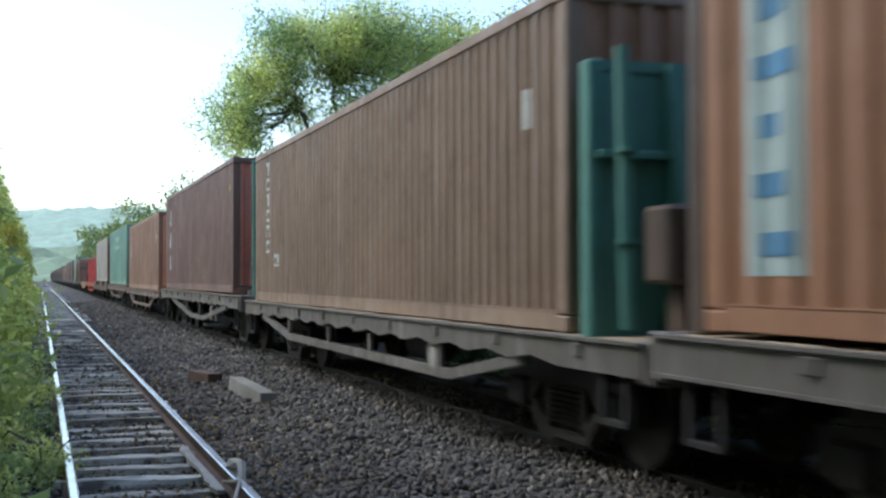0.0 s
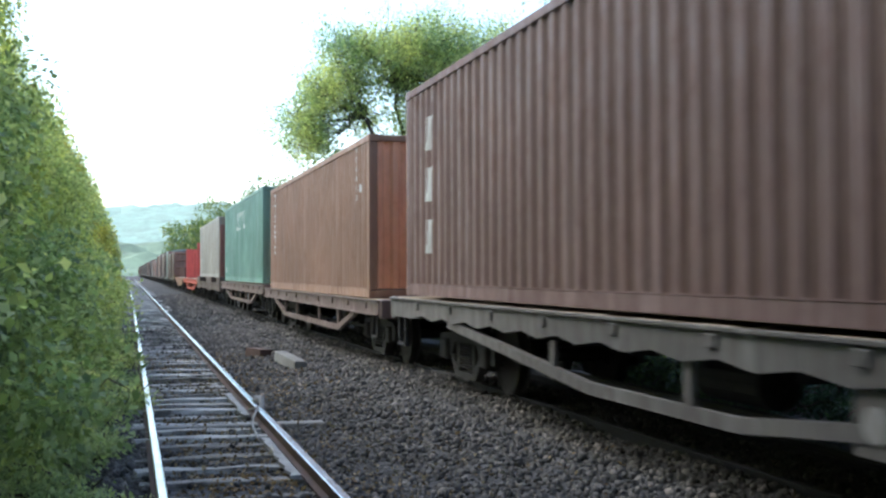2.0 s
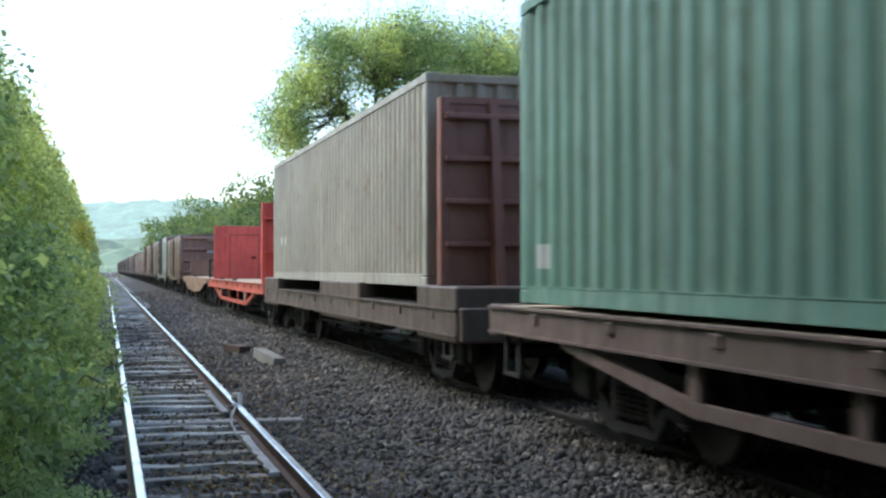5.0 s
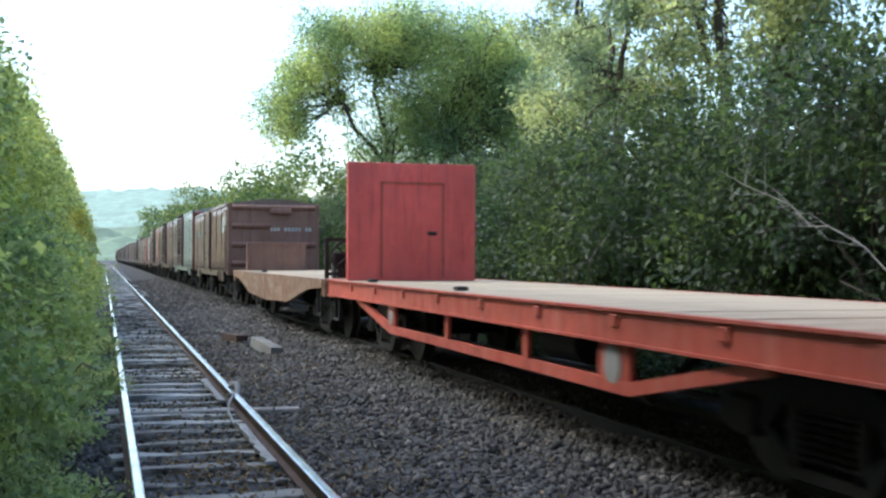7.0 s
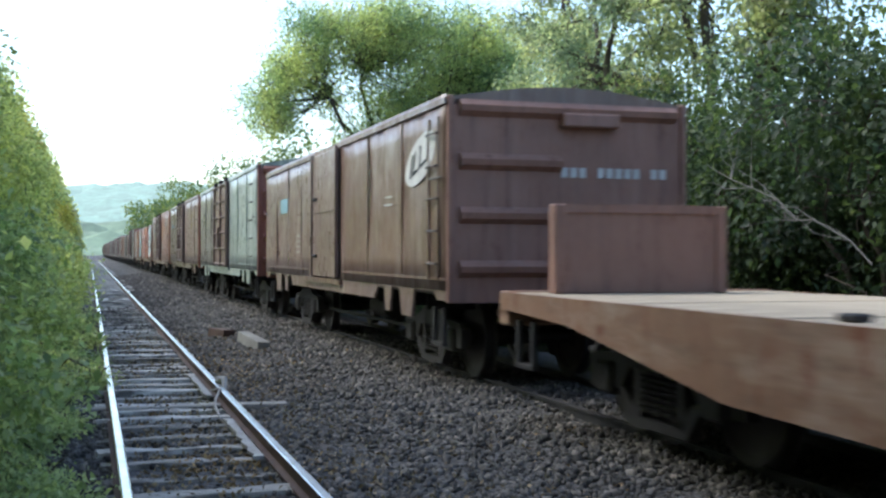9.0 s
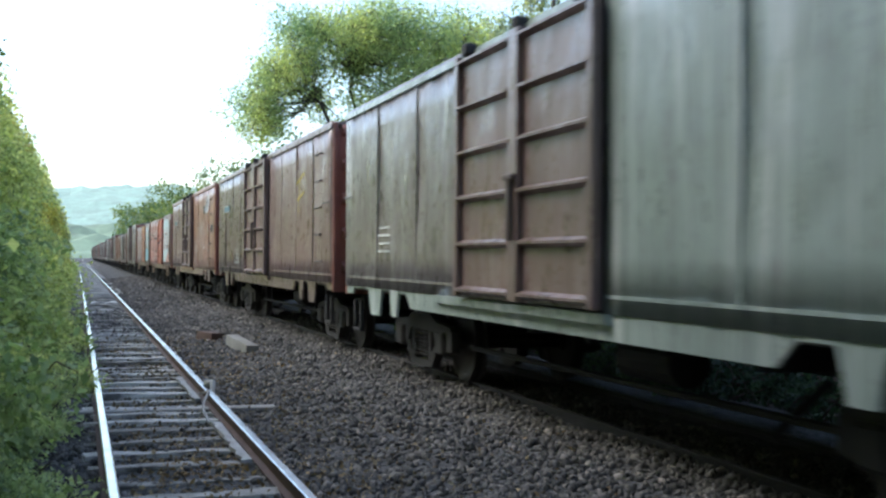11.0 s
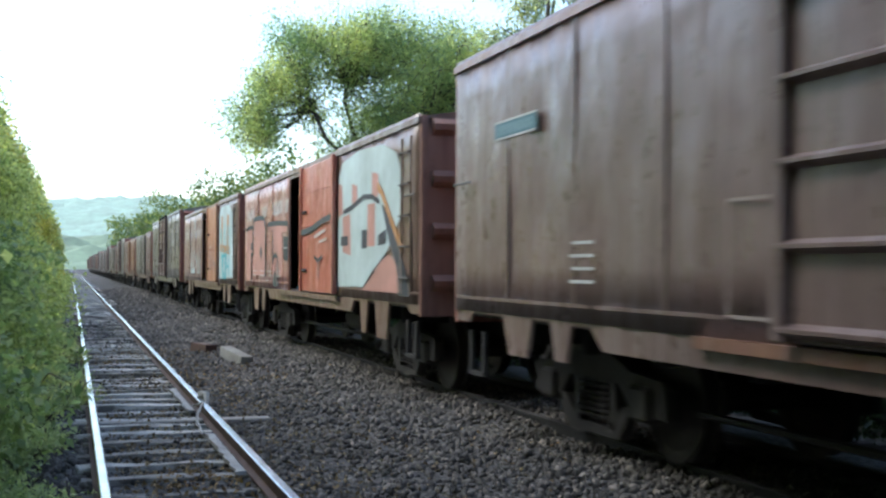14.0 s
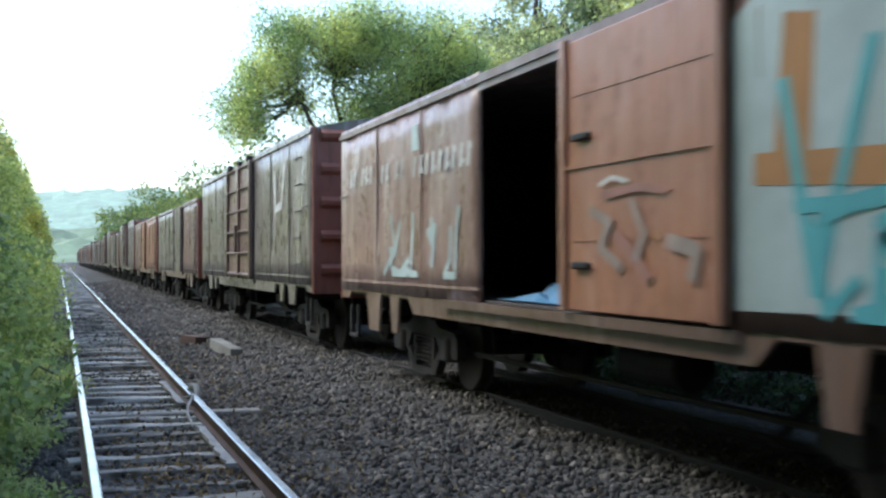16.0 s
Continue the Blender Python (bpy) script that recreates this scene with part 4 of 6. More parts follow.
def stroke(bm, pts, w, x):
    """A sprayed line through points (y, z)."""
    for k, (p, q) in enumerate(zip(pts, pts[1:])):
        d = Vector((q[0] - p[0], q[1] - p[1]))
        if d.length < 1e-6:
            continue
        nrm = Vector((-d.y, d.x)).normalized() * w / 2
        e = d.normalized() * w * 0.3
        xx = x - 0.0004 * (k % 3)
        vs = [bm.verts.new((xx, a, b)) for a, b in ((p[0] + nrm.x - e.x, p[1] + nrm.y - e.y), (q[0] + nrm.x + e.x, q[1] + nrm.y + e.y), (q[0] - nrm.x + e.x, q[1] - nrm.y + e.y), (p[0] - nrm.x - e.x, p[1] - nrm.y - e.y))]
        bm.faces.new(vs)


def ladder(w, y, x, z0, z1, wide, rungs, material, rails=True):
    bm = B()
    if rails:
        for d in (0, wide):
            box(bm, x - 0.03, x, y + d - 0.02, y + d + 0.02, z0, z1)
    else:
        box(bm, x - 0.008, x, y, y + 0.02, z0, z0 + 0.02)
    ld = part("ladder", bm, material, w, "steel side ladder")
    for i in range(rungs):
        z = z0 + (z1 - z0) * (i + 0.5) / rungs
        bm = B()
        bar(bm, (x - 0.05, y, z), (x - 0.05, y + wide, z), 0.015, n=6)
        for d in (0, wide):
            bar(bm, (x, y + d, z), (x - 0.05, y + d, z), 0.02, n=5)
        part("rung", bm, M["wagon_pale"], ld)


def boxcar(u0, L, label, top, side, side2, door_mat, end, door, gap=None, tall=True, ladder_at=0.7, deep=0.66, marks=()):
    """A boxcar: door = (y0, y1) of the door on the seen side; gap = (y0, y1) of an open doorway."""
    w = thing("boxcar", label, "railway wagon", "wagons of the goods train")
    MOVING.append((w, u0, 0.0))
    running_gear(w, L, 2.0)
    X, zb = 1.3, 0.98
    o0, o1 = (gap if gap else door)
    for name, y0, y1, m in (("side_wall", 0.03, min(o0, door[0]), side), ("side_wall", max(o1, door[1]), L - 0.03, side2)):
        bm = B()
        k = max(2, int((y1 - y0) / 0.28))
        rnd = random.Random(int(u0 * 10) + int(y0))
        cols = []
        for i in range(k + 1):
            y = y0 + (y1 - y0) * i / k
            ridge = 0.024 * (i % 2) + rnd.uniform(-0.006, 0.008) if 0 < i < k else 0
            cols.append([bm.verts.new((-X + (ridge * (0.6 + 0.8 * math.sin(j * 0.9 + i)) if 0 < j < 6 else ridge * 0.3), y, zb + (top - zb) * j / 6)) for j in range(7)])
        for a, b in zip(cols, cols[1:]):
            for j in range(6):
                bm.faces.new((a[j], b[j], b[j + 1], a[j + 1]))
        s = part(name, bm, m, w, "dented sheet steel side wall", smooth=True)
        md = s.modifiers.new("thick", "SOLIDIFY")
        md.thickness, md.offset = 0.03, 0.0
        sm = B()
        nse = max(1, int((y1 - y0) / 1.25))
        for i in range(1, nse):
            y = y0 + (y1 - y0) * i / nse
            box(sm, -X - 0.019, -X, y - 0.018, y + 0.018, zb + 0.13, top - 0.05)
        box(sm, -X - 0.016, -X, y0, y1, zb + 0.1, zb + 0.125)
        part_split("seam", sm, m, s)
    bm = B()
    box(bm, X - 0.05, X, 0.03, L - 0.03, zb, top)
    part("side_wall", bm, side, w)
    bm = B()
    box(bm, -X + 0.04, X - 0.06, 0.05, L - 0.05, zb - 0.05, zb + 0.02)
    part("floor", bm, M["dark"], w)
    bm = B()
    box(bm, -X - 0.015, -X + 0.07, min(o0, door[0]) - 0.05, max(o1, door[1]) + 0.05, top - 0.16, top - 0.02)
    box(bm, -X - 0.05, -X + 0.05, min(o0, door[0]) - (0.1), max(o1, door[1]) + 0.9, zb - 0.07, zb)
    part_split("door_track", bm, side, w)
    # door
    d0, d1 = door
    bm = B()
    box(bm, -X - 0.07, -X - 0.015, d0, d1, zb + 0.02, top - 0.1, 0.01)
    dr = part("door", bm, door_mat, w, "ribbed steel sliding door" if tall else "dented steel sliding door")
    if tall:
        mid = (d0 + d1) / 2
        for a, b in ((d0, mid - 0.12), (mid + 0.12, d1)):
            for i in range(6):
                z = zb + 0.04 + (top - zb - 0.22) * i / 5.0
                bm = B()
                prism_pts = [(-X - 0.07, z), (-X - 0.13, z + 0.03), (-X - 0.13, z + 0.05), (-X - 0.07, z + 0.075)]
                va = [bm.verts.new((px, a, pz)) for px, pz in prism_pts]
                vb = [bm.verts.new((px, b, pz)) for px, pz in prism_pts]
                bm.faces.new(va)
                bm.faces.new(vb[::-1])
                for q in range(4):
                    bm.faces.new((va[q], va[(q + 1) % 4], vb[(q + 1) % 4], vb[q]))
                part("rib", bm, door_mat, dr)
        for y in (d0, mid, d1):
            bm = B()
            box(bm, -X - 0.125, -X - 0.07, y - (0.1 if y == mid else 0.05), y + (0.1 if y == mid else 0.05), zb + 0.02, top - 0.08, 0.008)
            part("stile", bm, door_mat, dr)
        bm = B()
        box(bm, -X - 0.17, -X - 0.125, mid - 0.035, mid + 0.035, zb + 0.5, zb + 1.0, 0.012)
        box(bm, -X - 0.17, -X - 0.12, mid - 0.1, mid + 0.1, zb + 0.97, zb + 1.02, 0.012)
        part("lock_bar", bm, M["wagon_dark"], dr)
        bm = B()
        for y in (d0 + 0.25, mid, d1 - 0.2):
            box(bm, -X - 0.12, -X, y - 0.07, y + 0.07, top - 0.1, top + 0.015, 0.02)
        part("door_hanger", bm, M["iron"], w)
    else:
        for q, thick in ((0.25, 0.012), (0.5, 0.03), (0.75, 0.012)):
            z = zb + (top - zb) * q
            bm = B()
            box(bm, -X - 0.07 - thick / 2, -X - 0.07, d0, d1, z, z + thick)
            part("rib", bm, door_mat, dr)
        for y in (d0, d1):
            bm = B()
            box(bm, -X - 0.1, -X - 0.06, y - 0.04, y + 0.04, zb + 0.02, top - 0.08)
            part("stile", bm, door_mat, dr)
        bm = B()
        for z in (zb + 0.3, zb + 1.15):
            box(bm, -X - 0.11, -X - 0.07, d1 - 0.42, d1 - 0.16, z, z + 0.05, 0.012)
        part("handle", bm, M["iron"], dr)
    # roof: an arched sheet with cross seams
    bm = B()
    n = 10
    arch = [(-X - 0.035 + (2 * X + 0.07) * i / n, top - 0.04 + (0.2 if tall else 0.15) * math.sin(math.pi * i / n)) for i in range(n + 1)]
    full = [(-X - 0.035, top - 0.1), *arch, (X + 0.035, top - 0.1)]
    a = [bm.verts.new((x, 0, z)) for x, z in full]
    b = [bm.verts.new((x, L, z)) for x, z in full]
    bm.faces.new(a)
    bm.faces.new(b[::-1])
    for i in range(len(full)):
        j = (i + 1) % len(full)
        bm.faces.new((a[i], a[j], b[j], b[i]))
    rf = part("roof", bm, side, w, "arched sheet steel roof")
    # ends
    for y, e in ((0.0, 1), (L, -1)):
        bm = B()
        box(bm, -X, X, min(y, y + e * 0.05), max(y, y + e * 0.05), zb - 0.12, top - 0.05)
        for x in (-X, X - 0.06):
            box(bm, x - 0.004, x + 0.064, min(y - e * 0.03, y + e * 0.05), max(y - e * 0.03, y + e * 0.05), zb - 0.12, top - 0.02, 0.01)
        ew = part("end_wall", bm, end, w, "ribbed red brown end wall")
        k = 5 if tall else 4
        for i in range(k):
            z = zb + 0.18 + (top - zb - 0.35) * i / (k - 1)
            bm = B()
            x0, x1 = (-X + 0.12, X - 0.12) if (tall or i % 2) else (-X + 0.12, -0.1)
            prism_pts = [(0.0, z - 0.05), (-0.07, z), (-0.085, z + 0.06), (-0.02, z + 0.12), (0.0, z + 0.12)]
            va = [bm.verts.new((x0, y + e * py, pz)) for py, pz in prism_pts]
            vb = [bm.verts.new((x1, y + e * py, pz)) for py, pz in prism_pts]
            bm.faces.new(va)
            bm.faces.new(vb[::-1])
            for q in range(5):
                bm.faces.new((va[q], va[(q + 1) % 5], vb[(q + 1) % 5], vb[q]))
            part("rib", bm, end, ew)
    # sill with cut-outs over the bogies
    for s in (-1, 1):
        bm = B()
        notched(bm, L, min(s * X, s * (X - 0.03)), max(s * X, s * (X - 0.03)), zb, 0.8, deep)
        part("side_sill", bm, side2 if side2 in (M["box_drab"], M["box_mauve"]) else side, w, "cut-out side sill")
    ladder(w, ladder_at, -X, zb + 0.1, top - 0.2, 0.34, 5, side, rails=not tall)
    bm = B()
    for y in (0.05, L - 0.5):
        bar(bm, (-X - 0.05, y, zb + 1.12), (-X - 0.05, y + 0.42, zb + 1.12), 0.017, n=6)
    part_split("grab_iron", bm, M["wagon_pale"], w)
    for paint, fn in marks:
        bm = B()
        fn(bm, -X - 0.021)
        part_split("graffiti" if paint not in ("white",) else "lettering", bm, M[paint], w, paint + " painted marks on the side")
    return w


def end_marks(w, y, x0, x1, z, n):
    """Unreadable pale stencils on an end wall."""
    bm = B()
    s = (x1 - x0) / n
    for i in range(n):
        if i in (3, 9):
            continue
        vs = [bm.verts.new(p) for p in ((x0 + s * i, y, z), (x0 + s * (i + 0.7), y, z), (x0 + s * (i + 0.7), y, z + 0.1), (x0 + s * i, y, z + 0.1))]
        bm.faces.new(vs)
    part_split("lettering", bm, M["white"], w, "pale stencilled bars on the end wall")


def little_label(y, z, wide=0.62, high=0.17):
    def f(bm, x):
        blob(bm, [(y, z), (y + wide, z), (y + wide, z + high), (y, z + high)], x)
    return f


def data_lines(y, z, rows=4, wide=0.55):
    def f(bm, x):
        for i in range(rows):
            blob(bm, [(y, z + 0.09 * i), (y + wide * (1 - 0.12 * (i % 2)), z + 0.09 * i), (y + wide * (1 - 0.12 * (i % 2)), z + 0.09 * i + 0.022), (y, z + 0.09 * i + 0.022)], x)
    return f


def word(y0, y1, z0, z1, n, seed, bold=False):
    """A row of unreadable block marks."""
    def f(bm, x):
        rnd = random.Random(seed)
        s = (y1 - y0) / n
        for i in range(n):
            a = y0 + s * i
            if rnd.random() < 0.13:
                continue
            if bold:
                # thick leaning bars with a foot or a head
                lean, t = -0.25 * (z1 - z0), s * 0.4
                stroke(bm, [(a + s * 0.6, z0), (a + s * 0.6 + lean, z1)], t, x)
                e = z0 + 0.025 if i % 2 else z1 - 0.025
                stroke(bm, [(a + s * 0.1, e), (a + s * 0.55, e)], 0.045, x - 0.003)
                continue
            t = s * 0.24
            k = rnd.randrange(3)
            blob(bm, [(a, z0), (a + t, z0), (a + t, z1), (a, z1)], x)
            if k != 1:
                blob(bm, [(a + t, z1 - 0.05), (a + s * 0.8, z1 - 0.05), (a + s * 0.8, z1), (a + t, z1)], x)
            if k != 2:
                blob(bm, [(a + t, z0), (a + s * 0.8, z0), (a + s * 0.8, z0 + 0.05), (a + t, z0 + 0.05)], x)
            if k == 0:
                blob(bm, [(a + s * 0.55, z0 + 0.05), (a + s * 0.8, z0 + 0.05), (a + s * 0.8, (z0 + z1) / 2), (a + s * 0.55, (z0 + z1) / 2)], x)
    return f


def badge(y, z, r):
    """A pale oval badge; the dark bars on it are a second layer."""
    def up(a, b):
        return a, z + b - 0.24 * (a - y)

    def bars(bm, x):
        for d in (-0.08, 0.46):
            stroke(bm, [up(y + (d - 0.34) * r, -0.15 * r), up(y + d * r, -0.15 * r)], 0.06 * r, x - 0.004)
        for d, k in ((0.62, -0.14), (0.44, 0.16), (0.0, 0.06), (-0.48, 0.06)):
            stroke(bm, [up(y + d * r, -0.15 * r), up(y + (d - abs(k)) * r, 0.2 * r)], 0.1 * r, x - 0.003)
    return ("white", lambda bm, x: blob(bm, [up(a, b) for a, b in oval(y, 0.0, r, r * 0.41)], x)), ("black", bars)


def plate(y, z, wide, high):
    """A dark plate edged by two white lines, with unreadable pale bars."""
    return ("pale_blue", little_label(y, z, wide, high)), ("white", lambda bm, x: [blob(bm, [(y, a), (y + wide, a), (y + wide, a + 0.014), (y, a + 0.014)], x - 0.003) for a in (z, z + high - 0.014)]), ("label", lambda bm, x: [blob(bm, [(y + wide * (0.08 + 0.085 * i), z + 0.035), (y + wide * (0.14 + 0.085 * i), z + 0.035), (y + wide * (0.14 + 0.085 * i), z + high - 0.035), (y + wide * (0.08 + 0.085 * i), z + high - 0.035)], x - 0.003) for i in range(10)])


def scribble(y0, y1, z0, z1, n, w, seed):
    def f(bm, x):
        rnd = random.Random(seed)
        for i in range(n):
            y, z = rnd.uniform(y0, y1), rnd.uniform(z0, z1)
            pts = [(y, z)]
            for k in range(rnd.randrange(3, 6)):
                y, z = y + rnd.uniform(-0.35, 0.35), z + rnd.uniform(-0.55, 0.55)
                pts.append((min(max(y, y0), y1), min(max(z, z0), z1)))
            stroke(bm, pts, w, x - 0.0015 * (i % 3))
    return f


def sprayed_runs(bm, x):
    """Crown-like scrawls whose paint has run down the wall."""
    for k, (y, z, w, h) in enumerate(((5.2, 1.9, 0.22, 0.7), (4.75, 1.75, 0.25, 0.4), (4.13, 2.24, 0.38, 0.46), (3.5, 2.19, 0.2, 0.55), (3.22, 2.24, 0.3, 0.4), (2.75, 2.36, 0.36, 0.42), (2.62, 1.85, 0.22, 0.28), (1.75, 2.2, 0.25, 0.3), (1.7, 1.75, 0.3, 0.26))):
        n = 2 + (k * 5) % 3
        for i in range(n):
            a = y - w * (i + 0.25 * math.sin(7 * i + 3 * k)) / max(1, n - 1)
            top, low = z + 0.1 * math.sin(5 * i + k), z - h * (0.75 + 0.3 * math.sin(2 * i + 4 * k))
            stroke(bm, [(a, top), (a + 0.05 * math.sin(3 * i + k), (top + low) / 2), (a - 0.06, low)], 0.028, x - 0.0015 * (i % 3))
        if k % 3 != 1:
            stroke(bm, [(y + 0.04, z - h * 0.8), (y - w * 0.3, z - h * 1.05), (y - w * 0.8, z - h * 1.08), (y - w * 1.3, z - h * 0.85)], 0.03, x - 0.005)
        else:
            stroke(bm, [(y, z - h * 0.4), (y - w * 0.6, z - h * 0.25), (y - w, z - h * 0.6), (y - w * 0.4, z - h * 0.75)], 0.03, x - 0.005)


def faint_runs(bm, x):
    """Long thin runs from the scrawls down to the sill."""
    rnd = random.Random(12)
    for y in (5.25, 5.0, 4.83, 4.66, 4.5, 4.1, 3.92, 3.75, 3.5, 3.4, 3.2, 2.92, 2.7, 2.53, 2.3, 1.8, 1.62):
        z = rnd.uniform(1.5, 1.95)
        stroke(bm, [(y, z), (y + rnd.uniform(-0.02, 0.02), 1.3), (y, rnd.uniform(0.98, 1.08))], rnd.uniform(0.03, 0.065), x + 0.001)


END_CAR = boxcar(111.4, 12.0, "brown low-roofed boxcar with a pale oval badge", 2.92, M["box_brown"], M["box_mauve"], M["box_mauve"], M["box_end_dark"], (5.0, 6.8), tall=False, ladder_at=0.25, marks=[*badge(0.92, 2.34, 0.58), ("white", data_lines(2.1, 1.9, 2, 0.35)), ("label", little_label(9.4, 2.05, 0.8, 0.26)), ("white", data_lines(8.2, 1.35, 4, 0.3))])
bm = B()
box(bm, -0.12, 0.5, -0.13, 0.0, 2.62, 2.76, 0.015)
part("end_vent", bm, M["box_end_dark"], END_CAR, "small hooded vent high on the end wall")
end_marks(END_CAR, -0.012, -0.1, 1.1, 2.12, 12)
boxcar(124.75, 12.75, "chalky green and grey boxcar with a ribbed double door", 3.22, M["box_green"], M["box_grey"], M["box_mauve"], M["box_end"], (5.0, 7.85), marks=[("white", data_lines(10.5, 1.4))])
boxcar(138.35, 13.3, "faded mauve boxcar with a ribbed double door", 3.22, M["box_mauve"], M["box_drab"], M["box_mauve"], M["box_end"], (5.5, 8.1), marks=[("yellow", lambda bm, x: (stroke(bm, [(2.65, 2.5), (2.3, 2.58), (2.0, 2.63)], 0.05, x), stroke(bm, [(2.6, 2.24), (2.05, 2.34)], 0.05, x), stroke(bm, [(2.42, 2.55), (2.45, 2.3), (2.52, 1.98)], 0.045, x - 0.003))), *plate(11.22, 2.36, 0.96, 0.15), ("white", data_lines(9.6, 1.2))])
boxcar(152.6, 13.55, "rust streaked boxcar with a badge and scrawled graffiti", 3.22, M["box_rust"], M["box_mauve"], M["box_mauve"], M["box_end"], (5.7, 8.35), marks=[*badge(1.75, 2.74, 0.52), ("white", sprayed_runs), ("chalk", faint_runs), ("faded", little_label(2.32, 2.5, 0.46, 0.22)), ("faded", little_label(0.4, 1.96, 0.5, 0.2)), ("chalk", lambda bm, x: stroke(bm, [(8.94, 1.72), (8.44, 1.72), (8.44, 1.10), (8.94, 1.10), (8.94, 1.72)], 0.02, x)), *plate(11.6, 2.4, 0.9, 0.15), ("white", data_lines(10.6, 1.25, 4, 0.4))])
